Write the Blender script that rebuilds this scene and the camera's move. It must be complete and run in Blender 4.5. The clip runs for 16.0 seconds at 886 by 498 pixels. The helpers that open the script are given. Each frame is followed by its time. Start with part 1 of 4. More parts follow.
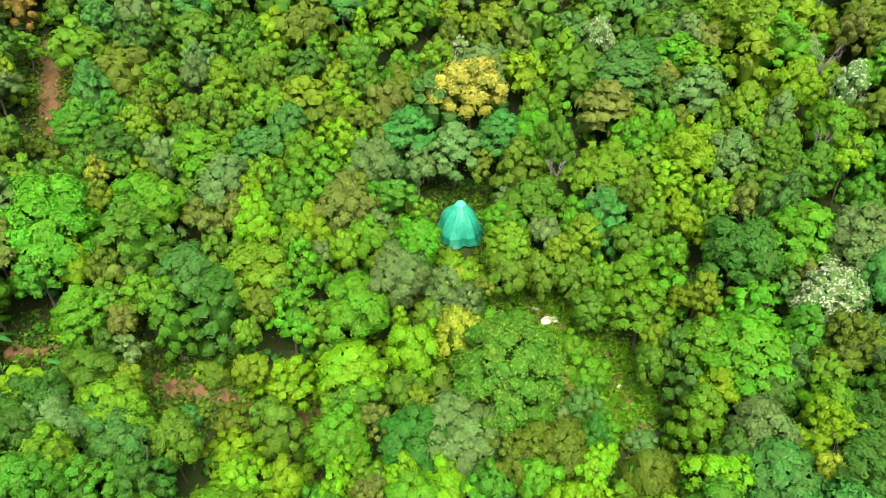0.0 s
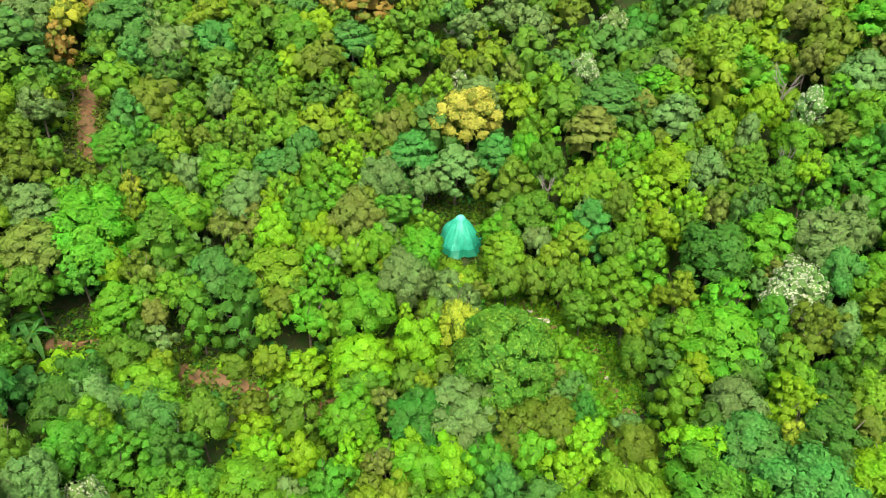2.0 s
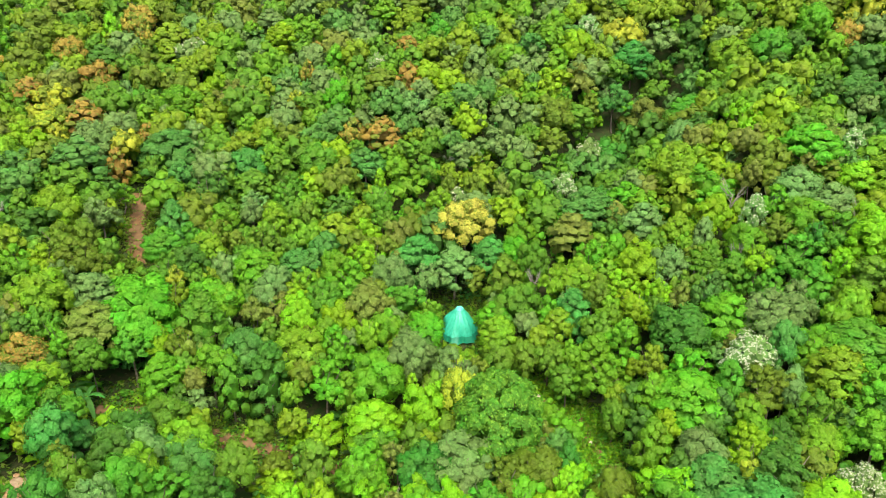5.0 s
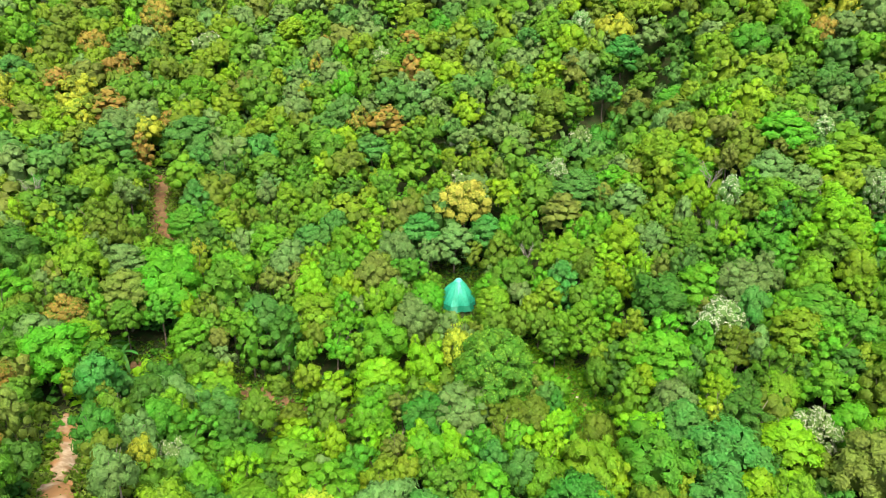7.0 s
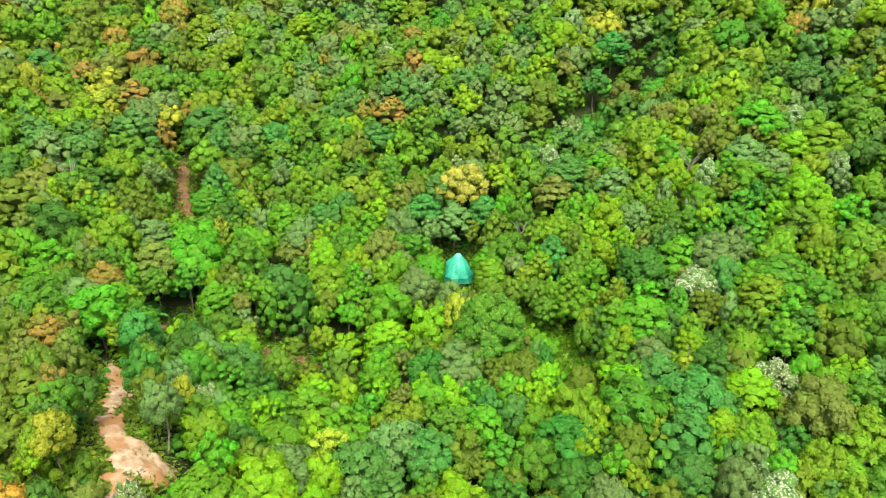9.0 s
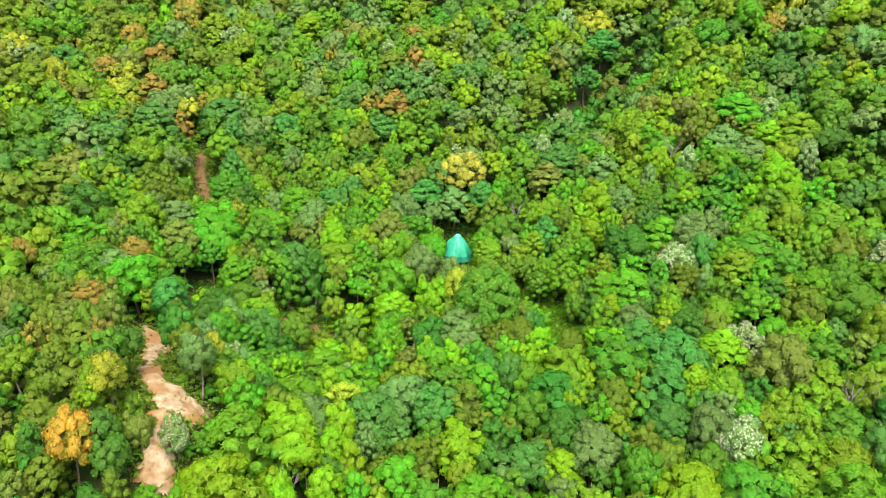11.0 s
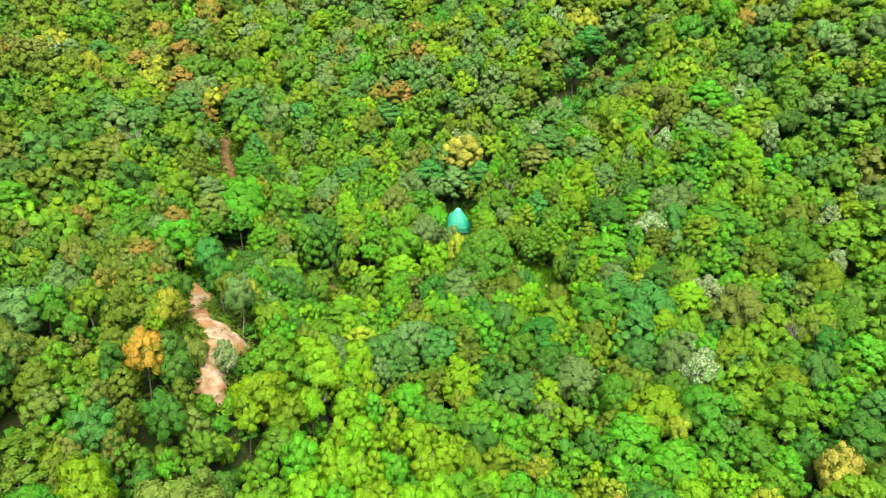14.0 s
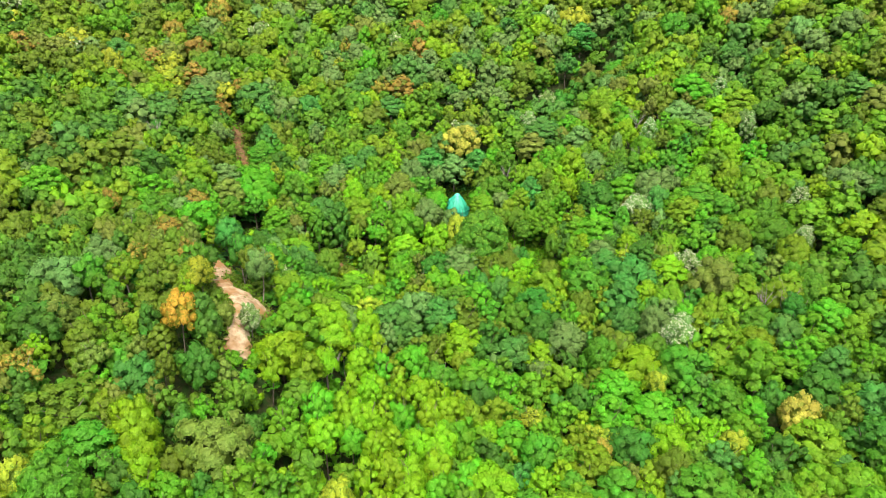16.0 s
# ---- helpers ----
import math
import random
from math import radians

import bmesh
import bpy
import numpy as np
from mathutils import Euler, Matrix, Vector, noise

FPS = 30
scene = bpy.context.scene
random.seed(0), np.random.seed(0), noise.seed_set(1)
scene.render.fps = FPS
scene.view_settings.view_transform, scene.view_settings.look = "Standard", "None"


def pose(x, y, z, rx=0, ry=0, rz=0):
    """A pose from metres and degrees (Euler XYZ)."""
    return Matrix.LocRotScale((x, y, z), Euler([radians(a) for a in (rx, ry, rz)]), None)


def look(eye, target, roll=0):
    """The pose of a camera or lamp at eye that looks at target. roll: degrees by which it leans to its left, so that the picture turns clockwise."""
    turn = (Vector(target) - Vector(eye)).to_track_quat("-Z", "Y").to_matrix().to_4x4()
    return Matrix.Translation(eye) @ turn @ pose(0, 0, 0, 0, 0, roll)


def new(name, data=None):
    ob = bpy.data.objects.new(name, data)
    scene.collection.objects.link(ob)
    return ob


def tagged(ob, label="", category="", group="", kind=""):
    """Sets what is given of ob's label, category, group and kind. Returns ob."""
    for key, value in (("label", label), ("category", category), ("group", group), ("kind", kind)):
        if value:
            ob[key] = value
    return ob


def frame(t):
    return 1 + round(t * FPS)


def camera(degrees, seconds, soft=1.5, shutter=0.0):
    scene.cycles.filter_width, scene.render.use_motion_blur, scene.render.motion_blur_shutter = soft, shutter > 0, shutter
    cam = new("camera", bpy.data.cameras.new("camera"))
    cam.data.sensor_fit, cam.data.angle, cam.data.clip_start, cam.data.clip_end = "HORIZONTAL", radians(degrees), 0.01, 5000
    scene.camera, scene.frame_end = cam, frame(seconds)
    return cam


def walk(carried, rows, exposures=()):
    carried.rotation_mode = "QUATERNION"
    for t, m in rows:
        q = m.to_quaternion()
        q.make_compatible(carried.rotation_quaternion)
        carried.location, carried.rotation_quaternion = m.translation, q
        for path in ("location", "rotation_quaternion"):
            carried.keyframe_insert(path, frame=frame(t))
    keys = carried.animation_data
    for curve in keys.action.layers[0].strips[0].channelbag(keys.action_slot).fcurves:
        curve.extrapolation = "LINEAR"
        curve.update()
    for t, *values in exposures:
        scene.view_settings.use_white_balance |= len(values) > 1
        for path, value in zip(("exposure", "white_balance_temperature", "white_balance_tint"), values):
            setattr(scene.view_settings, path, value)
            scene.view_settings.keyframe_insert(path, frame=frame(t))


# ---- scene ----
cam = camera(64.00, 16.0, soft=0.7)
PATH = [
    (0.0, (0.00, -62.44, 46.89), (-1.35, -15.56, 9.45), 0.07),
    (0.5, (0.02, -64.57, 46.87), (-1.36, -17.67, 9.48), 0.08),
    (1.0, (0.01, -66.59, 46.89), (-1.37, -19.60, 9.61), 0.09),
    (1.5, (-0.01, -68.74, 46.88), (-1.36, -20.86, 10.75), 0.07),
    (2.0, (-0.04, -70.93, 46.85), (-1.39, -21.25, 13.23), -0.00),
    (2.5, (-0.09, -73.17, 46.81), (-1.42, -21.71, 15.97), -0.09),
    (3.0, (-0.15, -75.49, 46.74), (-1.43, -22.40, 18.83), -0.15),
    (3.5, (-0.23, -77.95, 46.61), (-1.46, -23.35, 21.76), -0.17),
    (4.0, (-0.26, -80.47, 46.47), (-1.47, -24.91, 23.86), -0.16),
    (4.2, (-0.25, -81.44, 46.43), (-1.47, -25.86, 23.86), -0.15),
    (6.3, (0.11, -90.19, 46.66), (-1.27, -34.72, 23.85), -0.02),
    (6.5, (0.12, -91.14, 46.67), (-1.25, -35.67, 23.85), -0.01),
    (7.0, (0.12, -93.60, 46.70), (-1.24, -38.12, 23.90), 0.01),
    (7.5, (0.14, -96.07, 46.74), (-1.21, -40.58, 23.96), 0.02),
    (8.0, (0.14, -98.54, 46.78), (-1.21, -43.05, 24.01), 0.04),
    (8.5, (0.13, -100.99, 46.82), (-1.21, -45.49, 24.05), 0.05),
    (9.0, (0.10, -103.42, 46.86), (-1.20, -47.93, 24.08), 0.05),
    (9.2, (0.06, -104.39, 46.87), (-1.22, -48.89, 24.09), 0.06),
    (11.3, (-0.53, -114.27, 46.80), (-1.47, -58.69, 24.23), 0.21),
    (11.5, (-0.56, -115.25, 46.80), (-1.50, -59.66, 24.25), 0.19),
    (12.0, (-0.63, -117.73, 46.81), (-1.55, -62.13, 24.26), 0.13),
    (12.5, (-0.71, -120.20, 46.89), (-1.60, -64.61, 24.34), 0.08),
    (13.0, (-0.80, -122.68, 46.97), (-1.65, -67.09, 24.41), 0.06),
    (13.5, (-0.85, -125.12, 47.03), (-1.68, -69.53, 24.47), 0.06),
    (14.0, (-0.88, -127.57, 47.07), (-1.70, -71.98, 24.50), 0.06),
    (14.5, (-0.90, -130.04, 47.08), (-1.70, -74.45, 24.53), 0.04),
    (15.0, (-0.95, -132.52, 47.09), (-1.74, -76.92, 24.56), -0.01),
    (15.5, (-1.02, -134.97, 47.11), (-1.76, -79.36, 24.59), -0.07),
    (16.0, (-1.13, -137.44, 47.12), (-1.82, -81.82, 24.61), -0.13),
]
walk(cam, [(t, look(eye, target, roll)) for t, eye, target, roll in PATH], [(0, 1.41), (1.5, 1.41), (4.0, 1.55), (16.0, 1.53)])
# ---- after path ----

# ---- light: bright overcast sky with a broad, weak sun ----
SUN_ELEVATION, SUN_TURN = 66, 172
world = bpy.data.worlds.new("sky")
scene.world = world
world.use_nodes = True
wt = world.node_tree
sky = wt.nodes.new("ShaderNodeTexSky")
sky.sky_type = "NISHITA"
sky.sun_disc = False
sky.sun_elevation, sky.sun_rotation = radians(SUN_ELEVATION), radians(SUN_TURN)
sky.dust_density, sky.ozone_density, sky.air_density = 6.0, 0.3, 0.8
wt.nodes["Background"].inputs["Strength"].default_value = 0.15
wt.links.new(sky.outputs[0], wt.nodes["Background"].inputs["Color"])
sun_data = bpy.data.lights.new("sun", "SUN")
sun_data.energy, sun_data.angle, sun_data.color = 1.35, radians(40), (1.0, 0.96, 0.88)
sun = new("sun", sun_data)
a = radians(SUN_TURN)
sun_from = Vector((math.sin(a) * math.cos(radians(SUN_ELEVATION)), math.cos(a) * math.cos(radians(SUN_ELEVATION)), math.sin(radians(SUN_ELEVATION))))
sun.matrix_world = look(sun_from * 200, (0, 0, 0))


# ---- materials ----
def base_material(name):
    m = bpy.data.materials.new(name)
    m.use_nodes = True
    nt = m.node_tree
    nt.nodes.clear()
    out = nt.nodes.new("ShaderNodeOutputMaterial")
    return m, nt, out


def math_node(nt, op, a, b):
    n = nt.nodes.new("ShaderNodeMath")
    n.operation = op
    for i, v in enumerate((a, b)):
        if isinstance(v, (int, float)):
            n.inputs[i].default_value = v
        else:
            nt.links.new(v, n.inputs[i])
    return n.outputs[0]


def leaf_material(name, rgb, spread=0.4, second=None, share=0.0, through_light=0.34):
    """Foliage: each leaf differs a little, each tree a little more, with blotches across the wood.
    second: the colour of flowers or young leaves, on that share of the leaves."""
    m, nt, out = base_material(name)
    L = nt.links
    geo = nt.nodes.new("ShaderNodeNewGeometry")
    info = nt.nodes.new("ShaderNodeObjectInfo")
    pos = nt.nodes.new("ShaderNodeTexNoise")
    pos.inputs["Scale"].default_value, pos.inputs["Detail"].default_value = 0.55, 2.0
    L.new(geo.outputs["Position"], pos.inputs["Vector"])
    hsv = nt.nodes.new("ShaderNodeHueSaturation")
    hsv.inputs["Color"].default_value = (*rgb, 1)
    if second:
        mix = nt.nodes.new("ShaderNodeMix")
        mix.data_type = "RGBA"
        mix.inputs[6].default_value, mix.inputs[7].default_value = (*rgb, 1), (*second, 1)
        patch = math_node(nt, "ADD", geo.outputs["Random Per Island"], math_node(nt, "MULTIPLY", math_node(nt, "SUBTRACT", pos.outputs[0], 0.5), 0.9))
        L.new(math_node(nt, "LESS_THAN", patch, share), mix.inputs[0])
        L.new(mix.outputs[2], hsv.inputs["Color"])
    value = math_node(nt, "ADD", math_node(nt, "MULTIPLY", geo.outputs["Random Per Island"], spread), 1 - spread / 2)
    value = math_node(nt, "MULTIPLY", value, math_node(nt, "ADD", math_node(nt, "MULTIPLY", info.outputs["Random"], 0.3), 0.85))
    value = math_node(nt, "MULTIPLY", value, math_node(nt, "ADD", math_node(nt, "MULTIPLY", pos.outputs[0], 0.6), 0.7))
    fine = nt.nodes.new("ShaderNodeTexNoise")
    fine.inputs["Scale"].default_value, fine.inputs["Detail"].default_value = 4.5, 3.0
    L.new(geo.outputs["Position"], fine.inputs["Vector"])
    value = math_node(nt, "MULTIPLY", value, math_node(nt, "ADD", math_node(nt, "MULTIPLY", fine.outputs[0], 0.6), 0.7))
    L.new(value, hsv.inputs["Value"])
    hue = math_node(nt, "ADD", math_node(nt, "MULTIPLY", pos.outputs[0], 0.05), 0.474)
    hue = math_node(nt, "ADD", hue, math_node(nt, "MULTIPLY", math_node(nt, "SUBTRACT", info.outputs["Random"], 0.5), 0.03))
    L.new(hue, hsv.inputs["Hue"])
    bsdf = nt.nodes.new("ShaderNodeBsdfPrincipled")
    bsdf.inputs["Roughness"].default_value = 0.55
    bsdf.inputs["Specular IOR Level"].default_value = 0.18
    L.new(hsv.outputs[0], bsdf.inputs["Base Color"])
    leafy = nt.nodes.new("ShaderNodeTexVoronoi")
    leafy.inputs["Scale"].default_value = 5.5
    L.new(geo.outputs["Position"], leafy.inputs["Vector"])
    rough = nt.nodes.new("ShaderNodeBump")
    rough.invert = True
    rough.inputs["Strength"].default_value, rough.inputs["Distance"].default_value = 0.5, 0.12
    L.new(leafy.outputs["Distance"], rough.inputs["Height"])
    L.new(rough.outputs[0], bsdf.inputs["Normal"])
    trans = nt.nodes.new("ShaderNodeBsdfTranslucent")
    L.new(hsv.outputs[0], trans.inputs["Color"])
    mixs = nt.nodes.new("ShaderNodeMixShader")
    mixs.inputs[0].default_value = through_light
    L.new(bsdf.outputs[0], mixs.inputs[1])
    L.new(trans.outputs[0], mixs.inputs[2])
    L.new(mixs.outputs[0], out.inputs[0])
    return m


def rough_material(name, dark, light, scale=1.0, bump=0.3, rough=0.9, third=None, third_scale=0.15):
    """Soil, bark and stone: two colours mixed by fine noise, a third by broad patches."""
    m, nt, out = base_material(name)
    L = nt.links
    geo = nt.nodes.new("ShaderNodeNewGeometry")
    n1 = nt.nodes.new("ShaderNodeTexNoise")
    n1.inputs["Scale"].default_value, n1.inputs["Detail"].default_value = scale, 6.0
    n2 = nt.nodes.new("ShaderNodeTexNoise")
    n2.inputs["Scale"].default_value, n2.inputs["Detail"].default_value = third_scale, 3.0
    L.new(geo.outputs["Position"], n1.inputs["Vector"])
    L.new(geo.outputs["Position"], n2.inputs["Vector"])
    ramp = nt.nodes.new("ShaderNodeValToRGB")
    ramp.color_ramp.elements[0].position, ramp.color_ramp.elements[1].position = 0.35, 0.65
    ramp.color_ramp.elements[0].color, ramp.color_ramp.elements[1].color = (*dark, 1), (*light, 1)
    L.new(n1.outputs[0], ramp.inputs[0])
    col = ramp.outputs[0]
    if third:
        mix = nt.nodes.new("ShaderNodeMix")
        mix.data_type = "RGBA"
        mix.inputs[7].default_value = (*third, 1)
        edge = nt.nodes.new("ShaderNodeMapRange")
        edge.inputs["From Min"].default_value, edge.inputs["From Max"].default_value = 0.48, 0.58
        L.new(n2.outputs[0], edge.inputs[0])
        L.new(edge.outputs[0], mix.inputs[0])
        L.new(col, mix.inputs[6])
        col = mix.outputs[2]
    bsdf = nt.nodes.new("ShaderNodeBsdfPrincipled")
    bsdf.inputs["Roughness"].default_value = rough
    bsdf.inputs["Specular IOR Level"].default_value = 0.2
    L.new(col, bsdf.inputs["Base Color"])
    b = nt.nodes.new("ShaderNodeBump")
    b.inputs["Strength"].default_value = bump
    L.new(n1.outputs[0], b.inputs["Height"])
    L.new(b.outputs[0], bsdf.inputs["Normal"])
    L.new(bsdf.outputs[0], out.inputs[0])
    return m


LEAF = {
    "lime": leaf_material("leaves_lime", (0.158, 0.348, 0.006)),
    "bright": leaf_material("leaves_bright_green", (0.094, 0.285, 0.009)),
    "mid": leaf_material("leaves_mid_green", (0.075, 0.232, 0.012)),
    "deep": leaf_material("leaves_deep_green", (0.049, 0.170, 0.014)),
    "tipped": leaf_material("leaves_deep_with_pale_tips", (0.06, 0.225, 0.014), 0.5, (0.17, 0.43, 0.03), 0.3),
    "teal": leaf_material("leaves_blue_green", (0.064, 0.216, 0.030)),
    "grey": leaf_material("leaves_grey_green", (0.118, 0.238, 0.052)),
    "olive": leaf_material("leaves_olive", (0.102, 0.194, 0.011)),
    "moss": leaf_material("leaves_yellow_green", (0.138, 0.276, 0.009)),
    "khaki": leaf_material("leaves_brownish", (0.138, 0.206, 0.026)),
    "gold": leaf_material("leaves_golden", (0.38, 0.385, 0.05), 0.6, (0.25, 0.34, 0.03), 0.22),
    "yellow": leaf_material("leaves_yellow", (0.27, 0.345, 0.02), 0.6, (0.18, 0.30, 0.02), 0.35),
    "orange": leaf_material("leaves_orange", (0.40, 0.235, 0.025), 0.5, (0.25, 0.26, 0.02), 0.3),
    "russet": leaf_material("leaves_russet", (0.27, 0.205, 0.03), 0.5, (0.16, 0.24, 0.02), 0.42),
    "white": leaf_material("leaves_with_white_blossom", (0.13, 0.25, 0.05), 0.5, (0.45, 0.51, 0.31), 0.5),
}
BARK = rough_material("bark", (0.06, 0.048, 0.032), (0.15, 0.125, 0.09), 3.0)
PALE_BARK = rough_material("pale_bark", (0.12, 0.10, 0.075), (0.26, 0.22, 0.18), 3.0)
GREY_BARK = rough_material("grey_bark", (0.16, 0.14, 0.12), (0.30, 0.27, 0.23), 3.0)
SOIL = rough_material("forest_floor", (0.018, 0.030, 0.007), (0.042, 0.046, 0.014), 3.0, 0.8, 1.0, (0.018, 0.045, 0.006), 0.9)
DIRT = rough_material("red_dirt", (0.055, 0.033, 0.014), (0.165, 0.092, 0.038), 1.6, 0.6, 0.95, (0.13, 0.08, 0.036), 0.35)
PALE_DIRT = rough_material("pale_dirt", (0.20, 0.125, 0.058), (0.40, 0.315, 0.20), 1.1, 0.6, 1.0, (0.25, 0.135, 0.052), 0.22)
STONE = rough_material("stone", (0.32, 0.27, 0.20), (0.58, 0.52, 0.42), 1.5, 0.5)


# ---- the land: a valley that opens to the south between two wooded slopes ----
BEND = {(0, 0): 3.25, (0, 1): 21.17, (0, 2): 13.2, (0, 3): 1.69, (0, 4): -1.51, (0, 5): 0.85, (1, 0): -1.55, (1, 1): 13.11, (1, 2): -3.39, (1, 3): -1.48, (1, 4): -0.12, (2, 0): 19.99, (2, 1): -6.11, (2, 2): -0.4, (2, 3): -0.52, (3, 0): 0.5, (3, 1): -0.98, (3, 2): -0.56, (4, 0): -0.74, (4, 1): -0.82, (5, 0): 0.18}
KNOLLS = [(-18, -28, 10, -3.9), (-36, -54, 10, 4), (-14, 43, 10, 3.1), (44, 20, 10, 2.6), (1, -60, 10, -2.7), (9, -12, 10, -2.3), (-54, 7, 10, 2.1), (-47, -48, 10, 2.1), (9, 38, 10, 2.1), (24, -40, 10, 1.7), (0, -1, 5, -1.2), (-22, -23, 6, 2.5), (-39, -36, 5.5, 3.4), (-33, -46, 5.5, 3.6), (-26, -50, 5.5, 3), (-28, -58, 5.5, 4.6), (-28, -64, 5.5, 4.3)]
RAVINES = [(16, 21, 25, 27, 5, 5.5), (25, 27, 32, 36, 5.5, 7), (32, 36, 40, 50, 6, 7), (55, 15, 62, 24, 4.5, 5), (62, 24, 72, 36, 5, 5)]
STAND = 8.0     # the canopy's usual height over the ground


def canopy_z(x, y):
    cx, cy = min(max(x, -115), 110), min(max(y, -135), 100)
    u, v = cx / 80, (cy + 25) / 90
    z = sum(c * u ** i * v ** j for (i, j), c in BEND.items())
    z += sum(h * math.exp(-((x - kx) ** 2 + (y - ky) ** 2) / (2 * s * s)) for kx, ky, s, h in KNOLLS)
    for x0, y0, x1, y1, s, h in RAVINES:
        f = min(1.0, max(0.0, ((x - x0) * (x1 - x0) + (y - y0) * (y1 - y0)) / ((x1 - x0) ** 2 + (y1 - y0) ** 2)))
        d2 = (x - x0 - f * (x1 - x0)) ** 2 + (y - y0 - f * (y1 - y0)) ** 2
        z -= h * math.sin(math.pi * (0.15 + 0.7 * f)) * math.exp(-d2 / (2 * s * s))
    return z + 0.3 * min(abs(x - cx), 250) + (0.35 * min(y - cy, 250) if y > cy else 0)


def ground_z(x, y):
    return canopy_z(x, y) - STAND + 0.5 * noise.noise(Vector((x * 0.12, y * 0.12, 3.7)))


def mesh_object(name, verts, faces, materials, parent=None, indices=None, smooth=False):
    me = bpy.data.meshes.new(name)
    me.from_pydata(verts, [], faces)
    for m in materials:
        me.materials.append(m)
    if indices is not None:
        me.polygons.foreach_set("material_index", np.asarray(indices, dtype=np.int32))
    if smooth:
        me.polygons.foreach_set("use_smooth", np.ones(len(me.polygons), dtype=bool))
    me.update()
    ob = new(name, me)
    ob.parent = parent
    return ob


def part(name, bm, material, parent, label=""):
    me = bpy.data.meshes.new(name)
    bm.to_mesh(me)
    bm.free()
    me.materials.append(material)
    ob = new(name, me)
    ob.parent = parent
    return tagged(ob, label)


def build_ground():
    near = [i * 3.0 for i in range(-45, 46)]
    xs = [-1500, -700, -400, -250, -180] + near + [180, 250, 400, 700, 1500]
    ys = [-1500, -700, -400, -280, -210] + [-170 + i * 3.0 for i in range(0, 96)] + [130, 160, 220, 320, 500, 1000, 1500]
    verts = [(x, y, ground_z(x, y)) for y in ys for x in xs]
    w = len(xs)
    faces = [(j * w + i, j * w + i + 1, (j + 1) * w + i + 1, (j + 1) * w + i) for j in range(len(ys) - 1) for i in range(w - 1)]
    return tagged(mesh_object("ground", verts, faces, [SOIL], smooth=True), "dark forest floor of soil and low green growth", "ground", kind="structure")


ground = build_ground()


def along(points, step):
    """Points at even steps along a bent line, as x, y, half width, and the way across."""
    rows = []
    for (x0, y0, w0), (x1, y1, w1) in zip(points, points[1:]):
        n = max(1, int(math.hypot(x1 - x0, y1 - y0) / step))
        for k in range(n):
            f = k / n
            rows.append((x0 + (x1 - x0) * f, y0 + (y1 - y0) * f, w0 + (w1 - w0) * f))
    rows.append(points[-1])
    return rows


def track(name, lines, material, label, lift=0.3):
    """Worn bare ground along bent lines, with a ragged outline and edges that run out into the soil."""
    rows = [r for line in lines for r in along(line, 0.5)]
    step = 0.22
    x0, y0 = min(r[0] - r[2] for r in rows) - 1.5, min(r[1] - r[2] for r in rows) - 1.5
    nx = int((max(r[0] + r[2] for r in rows) + 1.5 - x0) / step)
    ny = int((max(r[1] + r[2] for r in rows) + 1.5 - y0) / step)
    spot, verts, faces = {}, [], []

    def inside(x, y):
        d = min(math.hypot(x - a, y - b) - w for a, b, w in rows)
        return d - 0.9 * noise.noise(Vector((x * 0.45, y * 0.45, 2.1))) - 0.5 * noise.noise(Vector((x * 1.4, y * 1.4, 7.3))) - 0.25 * noise.noise(Vector((x * 3.5, y * 3.5, 1.3)))

    for j in range(ny + 1):
        for i in range(nx + 1):
            x, y = x0 + i * step, y0 + j * step
            d = inside(x, y)
            if d < 0.3:
                spot[i, j] = len(verts)
                rise = lift * min(1.0, max(-0.5, -d / 0.5))
                verts.append((x, y, ground_z(x, y) + rise + 0.1 * noise.noise(Vector((x * 0.8, y * 0.8, 0))) + 0.04 * noise.noise(Vector((x * 2.3, y * 2.3, 5)))))
    for (i, j), k in spot.items():
        corner = [spot.get(q) for q in ((i, j), (i + 1, j), (i + 1, j + 1), (i, j + 1))]
        if None not in corner:
            faces.append(corner)
    return tagged(mesh_object(name, verts, faces, [material], smooth=True), label, "dirt track", kind="structure")


TRACKS = {
    "footpath": [(-38.9, -21.2, 0.8), (-36.3, -19.7, 0.7), (-33.3, -18.5, 0.7), (-25.4, -21.8, 0.9), (-22.6, -21.5, 0.9), (-20.7, -21.7, 0.9), (-13.7, -22.3, 0.6), (-12.4, -20.9, 0.6), (-8.4, -18.7, 0.5), (-5, -17.8, 0.5)],
    "road": [(-38.3, -36, 1.2), (-36.6, -37.8, 1.6), (-34.2, -45.5, 1.0), (-31.8, -49.8, 1.4), (-28.8, -52.8, 2.1), (-27.1, -52.5, 1.8)],
    "spur": [(-29, -54, 1.4), (-27.7, -57.8, 1.2), (-27.5, -60.6, 1.5), (-27.4, -62, 1.3)],
    "scar": [(-48.7, 16.9, 1.1), (-47.5, 13.9, 1.5), (-46.5, 10.3, 1.4), (-45.2, 7.2, 1.4), (-43.4, 3.7, 1.1)],
    "gully": [(4.6, -7.3, 0.7), (6.7, -7.9, 0.9), (7.7, -9.7, 1), (9.1, -11.3, 1.3), (11.7, -13.3, 1.1), (14.1, -15.5, 1), (14.8, -18.3, 1.2), (15.5, -20.8, 1.1), (16.4, -22.7, 0.9)],
}
track("footpath", [TRACKS["footpath"]], DIRT, "reddish brown earth footpath worn through the wood")
track("dirt_road", [TRACKS["road"], TRACKS["spur"]], PALE_DIRT, "pale sandy dirt road with orange patches on a knoll", 0.45)
track("eroded_bank", [TRACKS["scar"]], DIRT, "bare red-brown eroded bank between trees")
